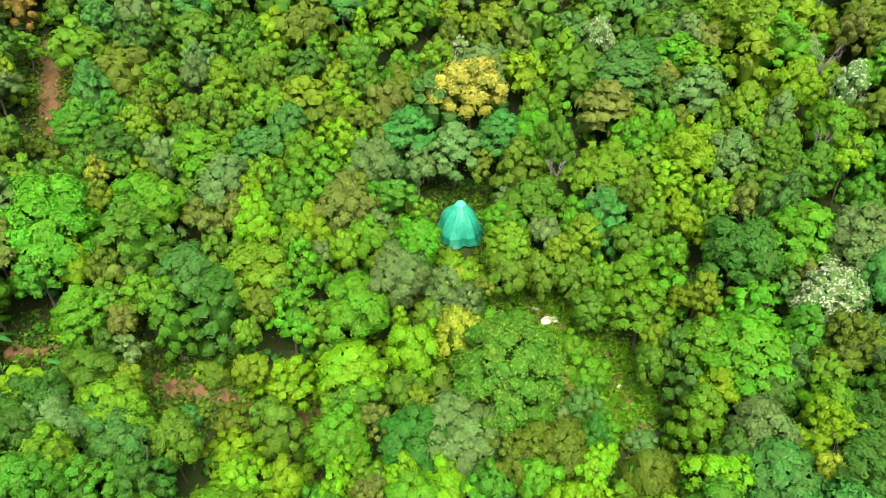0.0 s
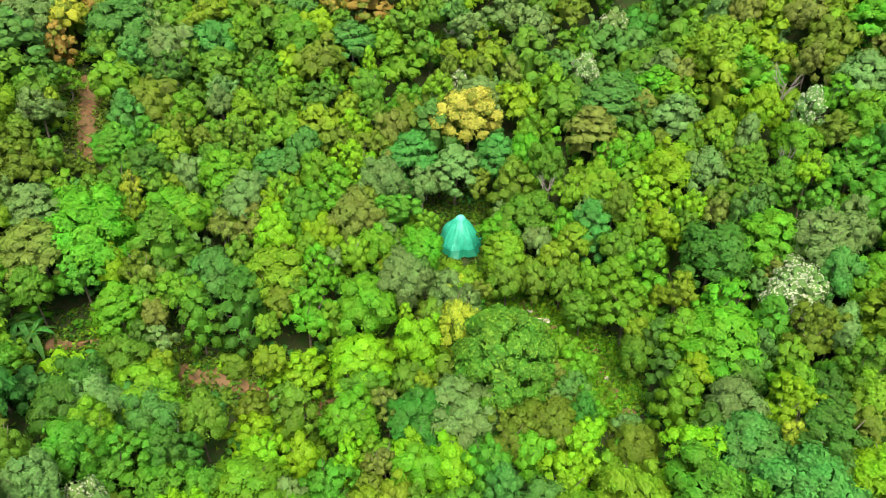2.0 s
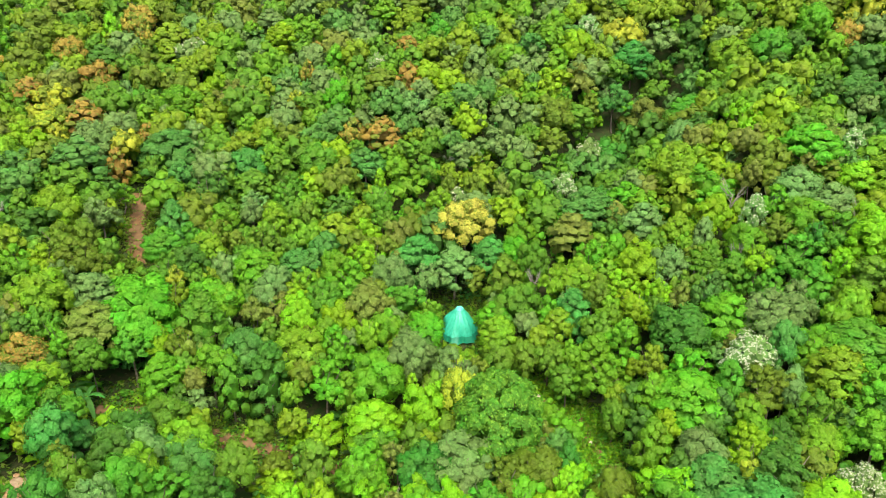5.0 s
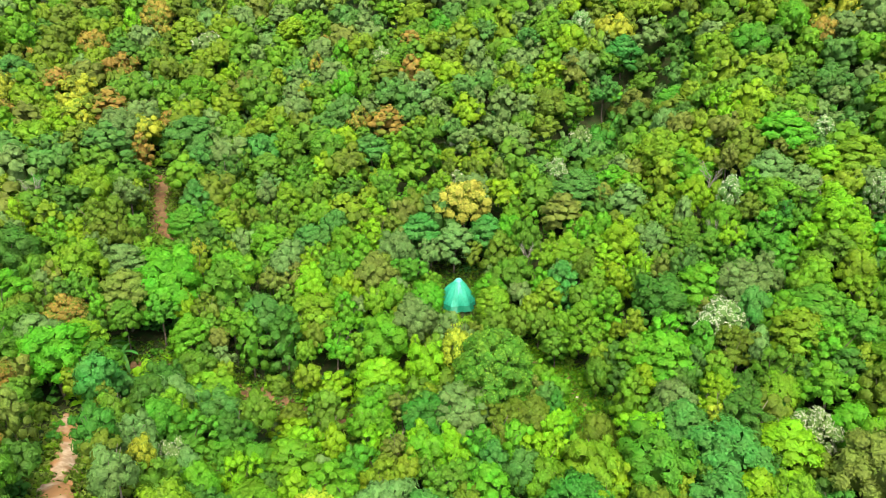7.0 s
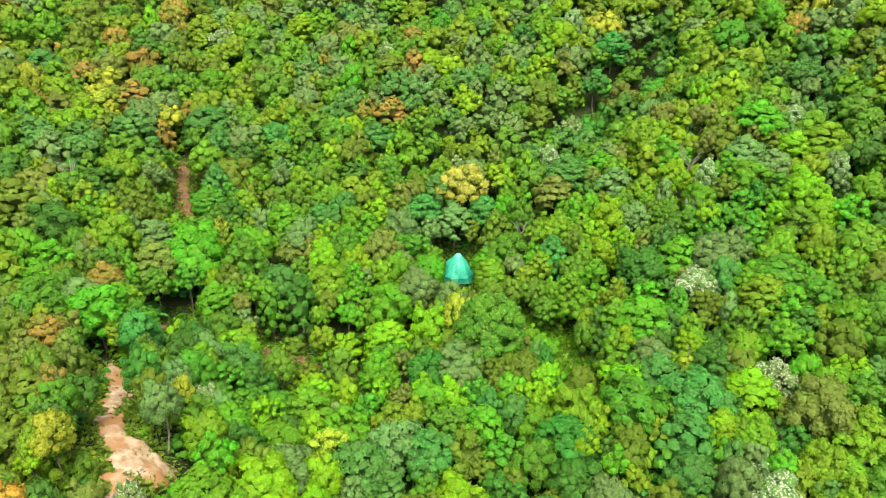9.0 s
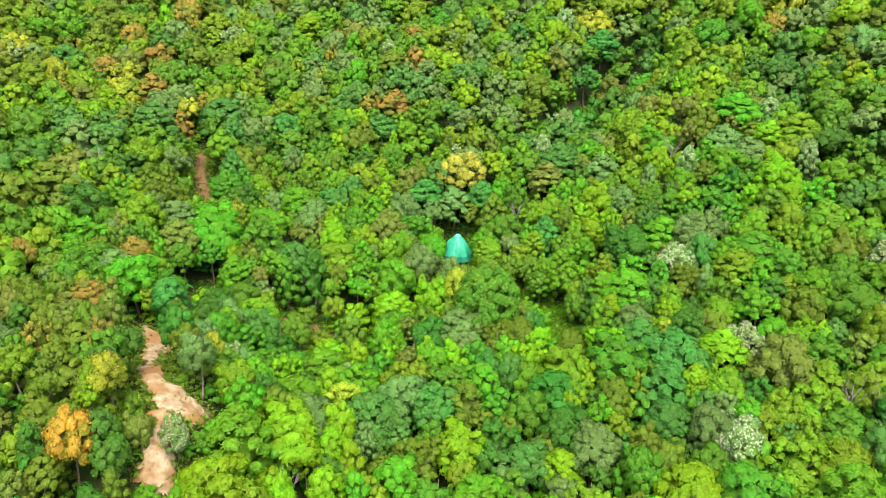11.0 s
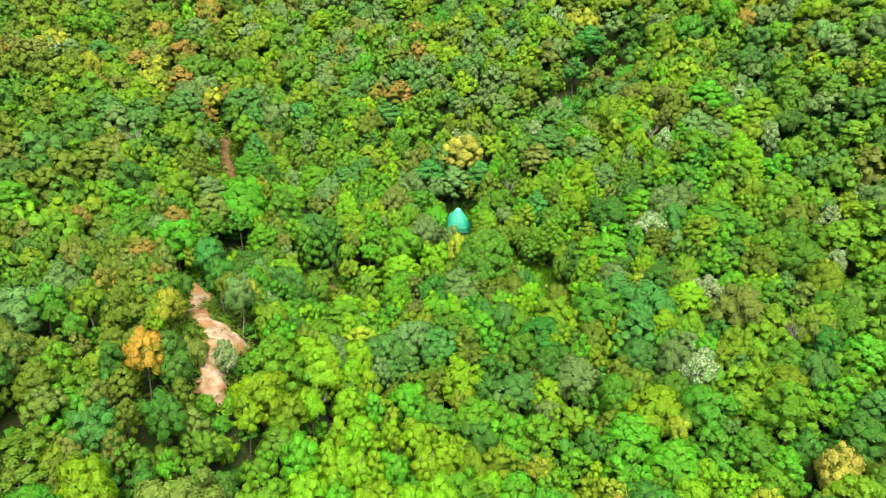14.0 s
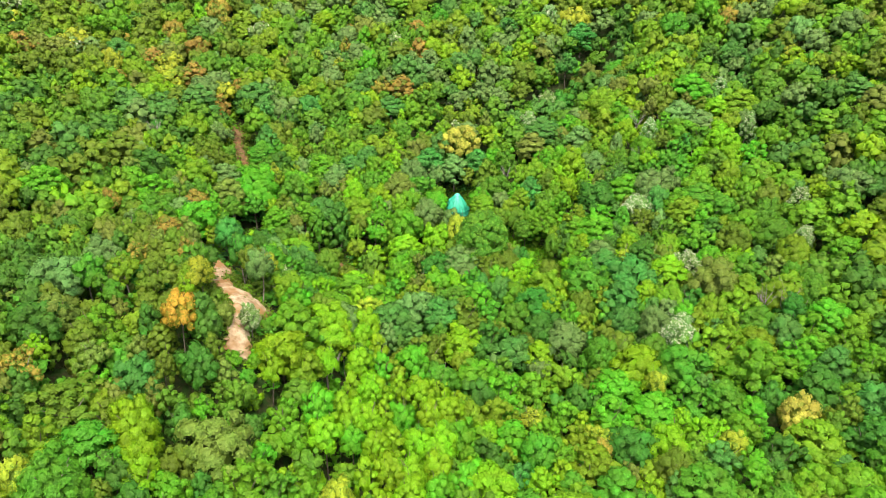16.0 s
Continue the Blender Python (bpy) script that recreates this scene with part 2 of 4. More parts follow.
track("stony_path", [TRACKS["gully"]], DIRT, "brown stony path down a grassy gully", 0.2)
SEEN = [(TRACKS["footpath"][0:2], 44), (TRACKS["footpath"][3:6], 46), (TRACKS["footpath"][6:7], 50),
        (TRACKS["road"], 29), (TRACKS["spur"], 31), (TRACKS["scar"], 21), (TRACKS["gully"][0:5], 38), (TRACKS["gully"][5:9], 44)]
OPEN = [(p, low) for line, low in SEEN for p in (along(line, 1.5) if len(line) > 1 else line)]
OPEN += [((0.2, -2.4, 2.6), 36), ((-1.6, -1.2, 1.5), 33), ((1.8, -1.2, 1.3), 33), ((0.1, 0.0, 2.6), 40)]


def hides_open(x, y, r, h):
    """Whether a tree would stand on, or hide from the south, bare ground that is seen."""
    base = ground_z(x, y)
    for (px, py, w), angle in OPEN:
        reach = math.hypot(px - 1, py + 115)
        sx, sy = (1 - px) / reach, (-115 - py) / reach
        d = (x - px) * sx + (y - py) * sy
        if abs((x - px) * sy - (y - py) * sx) < r * 0.85 + w * 0.5:
            if -r * 0.8 - w * 0.4 < d < 0.01:
                return True
            if 0 <= d < 25 and base + h > ground_z(px, py) + max(0.0, d - r * 0.7) * math.tan(radians(angle)):
                return True
    return False


# ---- trees ----
def unit(v):
    return v / np.maximum(np.linalg.norm(v, axis=1, keepdims=True), 1e-9)


def leaf_tris(rng, centre, out, shade, size, loose=0.45):
    """Pointed leaves at the given places, facing outwards more or less, and the normals by which a tuft of them takes the light."""
    n = len(centre)
    normal = unit(out + rng.normal(0, loose, (n, 3)))
    side = unit(np.cross(normal, rng.normal(0, 1, (n, 3))))
    fore = np.cross(normal, side)
    ln = size * rng.uniform(0.65, 1.4, (n, 1))
    droop = np.array([0, 0, -0.2])
    v = np.stack([centre + fore * ln * 0.62 + droop * ln, centre - fore * ln * 0.36 - side * ln * 0.45, centre - fore * ln * 0.42 + side * ln * 0.42], 1)
    return v.reshape(-1, 3), np.repeat(unit(shade + rng.normal(0, 0.2, (n, 3))), 3, axis=0)


def clumps_of(rng, shape, share=1.0):
    """Centres, radii and squash of the leafy clumps of a crown of radius 1."""
    rows = []
    wide = share ** -0.45 if share < 0.25 else min(1.4, share ** -0.45)
    p, q = rng.uniform(0, 6.28, 2)

    def shell(n, low, k0, k1, r0, r1, high=0.95, squash=0.85, lobes=0.13):
        n = int(n * share)
        for i in range(n):
            z = 1 - (i + 0.5) / n * (1 - low)
            a = i * 2.399963 + rng.uniform(-0.35, 0.35)
            s = math.sqrt(max(0.0, 1 - z * z))
            k = rng.uniform(k0, k1) + lobes * (math.sin(3 * a + p + 2 * z) + 0.7 * math.sin(2 * a + q - 3 * z))
            rows.append((math.cos(a) * s * k, math.sin(a) * s * k, z * k * high, rng.uniform(r0, r1) * wide, squash))

    if shape == "dome":
        shell(54, -0.7, 0.62, 0.84, 0.15, 0.31)
    elif shape == "great":
        shell(120, -0.75, 0.78, 0.88, 0.15, 0.215, 1.4, 0.95, 0.03)
    elif shape == "ragged":
        # several leafy heads at the ends of the limbs
        for i in range(6):
            a = i * 2.399963 + rng.uniform(-0.5, 0.5) + p
            s, h, size = (0.1 if i == 0 else rng.uniform(0.42, 0.62)), (0.45 if i == 0 else rng.uniform(-0.4, 0.42)), rng.uniform(0.34, 0.5)
            n = int(11 * share)
            for j in range(n):
                z = 1 - (j + 0.5) / n * 1.5
                b = j * 2.399963 + rng.uniform(-0.4, 0.4)
                t = math.sqrt(max(0.0, 1 - z * z)) * size * rng.uniform(0.7, 1.1)
                rows.append((math.cos(a) * s + math.cos(b) * t, math.sin(a) * s + math.sin(b) * t, h + z * size * 0.85, rng.uniform(0.12, 0.22) * wide, 0.75))
    elif shape == "tiers":
        # a wide dome of flat leafy sprays, one over the other
        for tier, (z, reach, n) in enumerate(((0.74, 0.16, 5), (0.58, 0.46, 11), (0.36, 0.68, 15), (0.08, 0.82, 17), (-0.25, 0.84, 14), (-0.6, 0.7, 9))):
            n = max(3, int(n * share))
            for i in range(n):
                a = i * 2 * math.pi / n + tier * 0.7 + rng.uniform(-0.25, 0.25)
                k = reach * rng.uniform(0.72, 1.12)
                rows.append((math.cos(a) * k, math.sin(a) * k, z + rng.uniform(-0.12, 0.1), rng.uniform(0.18, 0.32) * wide, 0.52))
    elif shape == "tall":
        n = int(46 * share)
        for i in range(n):
            f = (i + 0.5) / n
            z = 1.35 - f * 2.3
            a = i * 2.399963
            s = 0.74 * math.sin(min(1.0, f * 1.35 + 0.08) * math.pi * 0.55) * rng.uniform(0.8, 1.1)
            rows.append((math.cos(a) * s, math.sin(a) * s, z, rng.uniform(0.16, 0.27) * wide, 0.85))
    return np.array(rows)


ICO = [(0, 0, 1)] + [(0.894 * math.cos(i * 1.2566), 0.894 * math.sin(i * 1.2566), 0.447) for i in range(5)] + [(0.894 * math.cos(i * 1.2566 + 0.6283), 0.894 * math.sin(i * 1.2566 + 0.6283), -0.447) for i in range(5)] + [(0, 0, -1)]
ICO_FACES = [t for i in range(5) for t in ((0, 1 + i, 1 + (i + 1) % 5), (1 + i, 6 + i, 1 + (i + 1) % 5), (1 + (i + 1) % 5, 6 + i, 6 + (i + 1) % 5), (11, 6 + (i + 1) % 5, 6 + i))]


def crown_arrays(seed, shape, leaves, leaf, radius=3.5, share=1.0):
    """Leaves on the outside of a crown's clumps and the leafy inside of each clump: corners, normals and triangles."""
    rng = np.random.default_rng(seed)
    c = clumps_of(rng, shape, share)
    weight = c[:, 3] ** 2
    n = leaves * 3
    pick = rng.choice(len(c), n, p=weight / weight.sum())
    outward = unit(c[:, :3] + np.array([0, 0, 0.35]))
    d = unit(rng.normal(0, 1, (n, 3)) + outward[pick] * 0.9)
    squash = np.ones((len(c), 3))
    squash[:, 2] = c[:, 4]
    # tufts: the leaves draw together at the ends of twigs
    lump = np.array([noise.noise(Vector(v * 3.1)) for v in (c[pick, :3] * 9 + d)])
    place = c[pick, :3] + d * squash[pick] * c[pick, 3:4] * (rng.uniform(0.86, 1.08, n) + 0.24 * lump)[:, None]
    # none inside another clump
    free = np.ones(n, bool)
    for k in range(len(c)):
        gap = np.linalg.norm((place - c[k, :3]) / squash[k], axis=1)
        free &= (gap > c[k, 3] * 0.9) | (pick == k)
    keep = np.flatnonzero(free)[:leaves]
    place, d, pick = place[keep], d[keep], pick[keep]
    up = np.array([0, 0, 0.28])
    round_up = d * squash[pick] ** -1
    v, nv = leaf_tris(rng, place * radius, unit(d + 0.4 * outward[pick] + up), unit(round_up) * 0.72 + outward[pick] * 0.5 + up, leaf, 0.36)
    ico = np.array(ICO)
    cv, cn, cf = [], [], []
    for k in range(len(c)):
        blob = ico * rng.uniform(0.72, 0.97, (12, 1)) * c[k, 3] * squash[k] + c[k, :3]
        cv.append(blob * radius)
        cn.append(unit(ico * 0.72 + outward[k] * 0.5 + up))
        middle = blob[np.array(ICO_FACES)].mean(1)
        gap = np.linalg.norm((middle[:, None] - c[None, :, :3]) / squash[None], axis=2) / c[None, :, 3]
        gap[:, k] = 9
        cf += [tuple(i + 12 * k + len(v) for i in t) for t, g in zip(ICO_FACES, gap.min(1)) if g > 0.7]
    # the leafy middle of the whole crown
    wide, high = {"tall": (0.42, 0.85), "tiers": (0.55, 0.42), "ragged": (0.42, 0.42)}.get(shape, (0.6, 0.58))
    if share < 0.3:
        wide, high = wide * 0.7, high * 0.7
    cf += [tuple(i + 12 * len(c) + len(v) for i in t) for t in ICO_FACES]
    cv.append(ico * np.array([wide, wide, high]) * rng.uniform(0.85, 1.0, (12, 1)) * radius)
    cn.append(unit(ico + up))
    faces = np.concatenate([np.arange(len(v)).reshape(-1, 3), np.array(cf)])
    return np.concatenate([v] + cv), np.concatenate([nv] + cn), faces, np.repeat([0, 1], [len(v) // 3, len(cf)])


def leafy_mesh(name, verts, normals, faces, materials, indices=None):
    me = bpy.data.meshes.new(name)
    me.vertices.add(len(verts))
    me.vertices.foreach_set("co", verts.ravel().astype(np.float32))
    me.loops.add(len(faces) * 3)
    me.loops.foreach_set("vertex_index", faces.ravel().astype(np.int32))
    me.polygons.add(len(faces))
    me.polygons.foreach_set("loop_start", (np.arange(len(faces)) * 3).astype(np.int32))
    if indices is not None:
        me.polygons.foreach_set("material_index", indices.astype(np.int32))
    for m in materials:
        me.materials.append(m)
    me.update(calc_edges=True)
    me.attributes.new("custom_normal", "FLOAT_VECTOR", "POINT").data.foreach_set("vector", normals.ravel().astype(np.float32))
    return me


def trunk_arrays(seed, height, radius, reach, limbs=5, bare=False):
    """A tapered, slightly bent trunk with limbs that reach into the crown."""
    rng = np.random.default_rng(seed)
    verts, faces = [], []

    def limb(p0, p1, r0, r1, sag, sides=6, steps=3):
        start = len(verts)
        p0, p1 = np.array(p0, float), np.array(p1, float)
        bend = rng.normal(0, 0.06, 3) * np.linalg.norm(p1 - p0)
        way = unit((p1 - p0)[None])[0]
        side = unit(np.cross(way, [0.3, 0.9, 0.1])[None])[0]
        up = np.cross(way, side)
        for k in range(steps + 1):
            f = k / steps
            p = p0 + (p1 - p0) * f + bend * math.sin(f * math.pi) + np.array([0, 0, sag * math.sin(f * math.pi)])
            r = r0 + (r1 - r0) * f
            for i in range(sides):
                a = 2 * math.pi * i / sides
                verts.append(tuple(p + r * (math.cos(a) * side + math.sin(a) * up)))
        for k in range(steps):
            for i in range(sides):
                j = (i + 1) % sides
                faces.append((start + k * sides + i, start + k * sides + j, start + (k + 1) * sides + j, start + (k + 1) * sides + i))
        faces.append(tuple(start + steps * sides + i for i in range(sides)))
        return p1

    top = limb((0, 0, -0.5), (rng.normal(0, 0.3), rng.normal(0, 0.3), height * 0.72), radius, radius * 0.55, 0)
    for i in range(limbs):
        a = i * 2.4 + rng.uniform(-0.4, 0.4)
        z = height * rng.uniform(0.42, 0.7)
        tip = (math.cos(a) * reach, math.sin(a) * reach, height * rng.uniform(0.75, 0.98))
        end = limb((top[0] * z / height, top[1] * z / height, z), tip, radius * 0.5, radius * 0.16, -0.2, 4, 2)
        for k in range(9 if bare else 0):
            b = a + rng.uniform(-1.1, 1.1)
            f = rng.uniform(0.3, 1.0)
            q = np.array([top[0] * z / height, top[1] * z / height, z]) * (1 - f) + end * f
            limb(q, q + np.array([math.cos(b), math.sin(b), rng.uniform(0.4, 1.3)]) * reach * rng.uniform(0.3, 0.6), radius * 0.17, radius * 0.05, 0, 4, 2)
    return verts, faces


CROWN_MESH, TRUNK_MESH = {}, {}
INNER = {"white": "grey", "tipped": "mid"}     # leaves deep in a crown that flowers or turns
SHAPES = {"dome": (2500, 0.275), "ragged": (2300, 0.27), "tiers": (2400, 0.28), "tall": (2200, 0.27), "great": (5000, 0.25), "shrub": (600, 0.42)}
CROWN_UP = 5.6      # how high the crown's middle stands in a tree of usual size
VARIANTS = 3


DETAIL = {"small": (0.55, 1.25), "usual": (1.0, 1.0), "grand": (1.5, 0.8)}


def crown_mesh(shape, colour, variant, detail):
    """Crowns share meshes; broad crowns have more and smaller leaves for their size."""
    key = (shape, colour, variant, detail)
    if key not in CROWN_MESH:
        first = (shape, variant, detail)
        if first not in CROWN_MESH:
            leaves, size = SHAPES[shape]
            leaves, size = int(leaves * DETAIL[detail][0]), size * DETAIL[detail][1]
            form = "dome" if shape == "shrub" else shape
            v, nv, f, inner = crown_arrays(11 + 7 * variant + 31 * len(shape), form, leaves, size, share=0.6 if detail == "small" or shape == "shrub" else 1.0)
            v[:, 2] += 1.6 if shape == "shrub" else CROWN_UP
            me = leafy_mesh("crown", v, nv, f, [None, None], inner)
            CROWN_MESH[first] = me
        me = CROWN_MESH[first].copy()
        me.materials[0], me.materials[1] = LEAF[colour], LEAF[INNER.get(colour, colour)]
        CROWN_MESH[key] = me
    return CROWN_MESH[key]


def trunk_mesh(shape, variant):
    key = (shape, variant)
    if key not in TRUNK_MESH:
        v, f = trunk_arrays(5 + variant, 2.4 if shape == "shrub" else 8.2, 0.07 if shape == "shrub" else 0.2, 1.9, 4 if shape == "shrub" else 6)
        me = bpy.data.meshes.new("trunk")
        me.from_pydata(v, [], f)
        me.materials.append(PALE_BARK if variant == 1 else BARK)
        TRUNK_MESH[key] = me
    return TRUNK_MESH[key]


WORDS = {"lime": "lime-green", "bright": "bright green", "mid": "mid-green", "deep": "deep green", "tipped": "deep green pale-tipped", "teal": "blue-green", "grey": "grey-green", "olive": "olive-green",
         "moss": "yellow-green", "khaki": "brownish green", "gold": "golden-yellow", "yellow": "yellowing", "orange": "orange", "russet": "russet-tinged green", "white": "white-blossomed green"}
KINDS = {"dome": ("broadleaf_tree", "broadleaf tree with a rounded, dense crown", "trees"),
         "great": ("broadleaf_tree", "broadleaf tree with a high, even dome of leaves", "trees"),
         "ragged": ("open_tree", "broadleaf tree with a loose, uneven crown", "trees"),
         "tiers": ("layered_tree", "tree with flat leafy layers spreading wide", "trees"),
         "tall": ("slender_tree", "slender tree with a tall narrow crown", "trees"),
         "shrub": ("shrub", "low leafy shrub on the forest floor", "shrubs")}
STANDING = []
count = [0]


def tree(shape, colour, x, y, r, h=None, turn=None, label=""):
    """One tree: r its crown's radius, h its height over the ground."""
    k = count[0]
    count[0] += 1
    rng = random.Random(k * 7 + 1)
    variant = rng.randrange(VARIANTS)
    h = h or (r * 1.3 if shape == "shrub" else 6.8 + 0.55 * r + rng.uniform(-0.6, 0.8))
    if shape != "shrub" and not label and hides_open(x, y, r * 0.75, h):
        h *= 0.6
        if hides_open(x, y, r * 0.6, h):
            r, h = min(r * 0.6, 1.5), 2.3
            if hides_open(x, y, r * 0.5, h * 0.8):
                return None
    name, words, group = KINDS[shape]
    ob = new(name)
    ob.empty_display_size = 0.5
    turn = rng.uniform(0, 360) if turn is None else turn
    s = r / 3.5
    ob.matrix_basis = pose(x, y, ground_z(x, y) - 0.05, rng.uniform(-3, 3), rng.uniform(-3, 3), turn) @ Matrix.Diagonal((s * rng.uniform(0.94, 1.14), s * rng.uniform(0.86, 1.16), s, 1))
    # the crown keeps its roundness, and is lifted so that its top stands at h
    high, low, up = (1.3, 1.6, 1.6) if shape == "shrub" else (3.4 if shape != "tall" else 5.0, 3.3, CROWN_UP)
    stretch = min(1.4, max(1.0, h / 9.2 / s)) if shape != "shrub" else max(0.6, h / 4.2 / s)
    lift = h / s - high * stretch if shape != "shrub" else up * stretch
    detail = "usual" if shape == "shrub" else "small" if r < 2.3 or y > 6 and r < 3.5 else "grand" if r > 4.6 or shape == "great" else "usual"
    stem, leafage = new("trunk", trunk_mesh(shape, variant)), new("crown", crown_mesh(shape, colour, variant, detail))
    stem.parent = leafage.parent = ob
    leafage.location, leafage.scale = (0, 0, lift - up * stretch), (1, 1, stretch)
    stem.scale = (1, 1, max(0.3, lift / up))
    STANDING.append((x, y, r))
    return tagged(ob, label or (WORDS[colour] + " " + words), "shrub" if shape == "shrub" else "tree", group)


def crowded(x, y, r, near, give=0.6):
    gx, gy = int(x // 8), int(y // 8)
    for i in (-1, 0, 1):
        for j in (-1, 0, 1):
            for (a, b, c) in near.get((gx + i, gy + j), ()):
                if (a - x) ** 2 + (b - y) ** 2 < ((c + r) * give) ** 2:
                    return True
    return False


def bare_tree(x, y, r, h, seed):
    """A leafless tree: trunk and forked twigs."""
    ob = new("bare_tree")
    ob.matrix_basis = pose(x, y, ground_z(x, y), 0, 0, seed * 50)
    v, f = trunk_arrays(seed, h, 0.11, r * 0.7, 7, True)
    mesh_object("trunk", v, f, [GREY_BARK], ob)
    STANDING.append((x, y, r * 0.5))
    return tagged(ob, "leafless grey tree with thin forked branches", "tree", "trees")


def banana_plant(x, y, h, seed):
    rng = random.Random(seed)
    ob = new("banana_plant")
    ob.matrix_basis = pose(x, y, ground_z(x, y), 0, 0, rng.uniform(0, 360))
    bm = bmesh.new()
    bmesh.ops.create_cone(bm, segments=10, radius1=0.16, radius2=0.09, depth=h * 0.55, cap_ends=True, matrix=Matrix.Translation((0, 0, h * 0.275)))
    part("stem", bm, LEAF["moss"], ob)
    for i in range(9):
        a = i * 2.4
        bm = bmesh.new()
        rows = []
        ln = h * rng.uniform(0.55, 0.8)
        lift = rng.uniform(0.5, 1.2)
        for k in range(9):
            f = k / 8
            out, up = ln * f, h * 0.5 + ln * (lift * f - 1.15 * f * f)
            w = 0.30 * math.sin(math.pi * min(1.0, 0.06 + f * 0.94)) ** 0.6 * h / 3.5
            c, s = math.cos(a), math.sin(a)
            rows.append([bm.verts.new((c * out - s * q * w, s * out + c * q * w, up - 0.25 * abs(q) * w)) for q in (-1, 0, 1)])
        for r0, r1 in zip(rows, rows[1:]):
            for q in (0, 1):
                bm.faces.new((r0[q], r0[q + 1], r1[q + 1], r1[q]))
        part("leaf", bm, LEAF["teal"], ob)
    STANDING.append((x, y, h * 0.3))
    return tagged(ob, "banana plant with long arching green leaves", "banana plant", "banana plants")


# ---- the trees that stand out ----
tree("dome", "orange", -32.9, -64.3, 2.0, h=10, label="orange-leaved broadleaf tree beside the dirt road")
tree("dome", "white", -26.0, -59.4, 1.4, h=4.5, label="low white-blossomed tree between two arms of the road")
tree("dome", "gold", 1.1, 9.9, 3.5, h=10.3, label="golden-yellow broadleaf tree with a rounded, dense crown")
tree("great", "tipped", 4.2, -23.1, 4.4, h=12.0, label="broad deep green tree with a high domed crown")
tree("dome", "white", 31.9, -16.2, 3.1, label="white-blossomed broadleaf tree with a full round crown")
tree("tiers", "teal", 18.0, 10.2, 3.8, h=10.2, label="blue-green tree with wide flat leafy layers")
tree("dome", "bright", -37.7, -11.1, 4.9, h=10, label="large bright green broadleaf tree with a domed crown")
tree("tall", "lime", -15.8, -39.3, 2.0, h=9.2)
tree("dome", "lime", -13.7, -45.9, 2.1, h=9.2)
tree("tall", "lime", -15.6, -52.9, 1.4, h=9.2)
tree("tall", "lime", -11.5, -51.6, 1.8, h=9.2)
tree("dome", "lime", -13.6, -55.8, 1.8, h=9.2)
tree("dome", "lime", -16.9, -59.4, 1.6, h=9.2)
tree("tall", "bright", -10.1, -55.1, 1.6, h=9.2)
tree("tall", "lime", -13.8, -61.1, 1.8, h=9.2)
tree("dome", "lime", -11.7, -61.2, 1.5, h=9.2)
tree("tall", "lime", -10.0, -60.4, 1.6, h=9.2)
tree("tall", "lime", -14.8, -66.1, 1.8, h=9.2)
tree("tall", "lime", -8.1, -58.6, 1.4, h=9.2)
tree("dome", "lime", -11.1, -66.0, 1.7, h=9.2)
tree("tall", "lime", -9.3, -64.2, 1.4, h=9.2)
tree("dome", "bright", -6.9, -63.3, 1.7, h=9.2)
tree("dome", "lime", -5.3, -58.9, 1.7, h=9.2)
tree("ragged", "lime", -3.1, -57.2, 1.9, h=9.2)
tree("dome", "lime", -3.8, -61.9, 1.7, h=9.2)
tree("dome", "lime", -1.6, -60.2, 1.7, h=9.2)
tree("dome", "lime", -15.5, -70.0, 1.8, h=9.2)
tree("dome", "bright", -12.3, -70.3, 1.5, h=9.2)
tree("dome", "lime", -10.0, -70.5, 1.6, h=9.2)
tree("tall", "lime", -7.6, -68.3, 1.7, h=9.2)
tree("dome", "lime", -5.3, -67.4, 1.6, h=9.2)
tree("dome", "lime", -2.6, -65.9, 1.9, h=9.2)
tree("dome", "lime", -8.4, -73.8, 1.9, h=9.2)
tree("dome", "lime", -5.6, -72.9, 1.7, h=9.2)
tree("dome", "lime", -2.8, -71.5, 1.8, h=9.2)
tree("tall", "lime", -10.7, -75.2, 1.6, h=9.2)
tree("dome", "lime", -5.7, -76.7, 1.6, h=9.2)
tree("dome", "bright", -2.4, -75.9, 1.7, h=9.2)
tree("dome", "lime", -21.8, -61.4, 2.9)
tree("ragged", "lime", -22.7, -64.9, 1.8)
tree("dome", "lime", -33.0, -77.4, 3.0, h=11.4)
tree("dome", "lime", -32.3, -80.5, 2.2)
tree("dome", "khaki", -26.2, -75.4, 4.2, h=9.6)
tree("dome", "yellow", -13.3, -78.3, 2.2)
tree("dome", "olive", 5.2, -8.9, 2.2, h=6.5, label="low olive-green bushy tree beside the gully")
tree("dome", "olive", 8.1, -9.0, 2.0, h=6.5, label="low olive-green bushy tree beside the gully")
tree("dome", "olive", 11.0, -9.7, 2.0, h=6.5, label="low olive-green bushy tree beside the gully")
tree("tiers", "mid", 12.7, -13.1, 1.8, h=6, label="small green layered tree beside the gully")
tree("shrub", "bright", 10.8, -15.1, 1.8)
tree("shrub", "bright", 12.4, -18.0, 1.9)
tree("shrub", "moss", 10.1, -17.7, 1.4)
tree("shrub", "olive", 11.2, -21.5, 1.6)
tree("dome", "mid", 16.9, -19.5, 1.6, h=6)
tree("dome", "bright", 2.9, -13.5, 1.8, h=7)
tree("dome", "mid", 6.1, -13.1, 1.6, h=6)
tree("dome", "yellow", 0.1, -19.0, 2.1, h=11, label="yellowing broadleaf tree beside a great green dome")
tree("dome", "olive", -2.6, -15.4, 1.8, h=7)
tree("dome", "olive", -21.8, -20.1, 3.3)
tree("dome", "yellow", -45.7, 8.4, 3.4)
tree("tall", "teal", -39.0, 5.5, 3.0)
tree("ragged", "olive", -44.8, 0.7, 2.8)
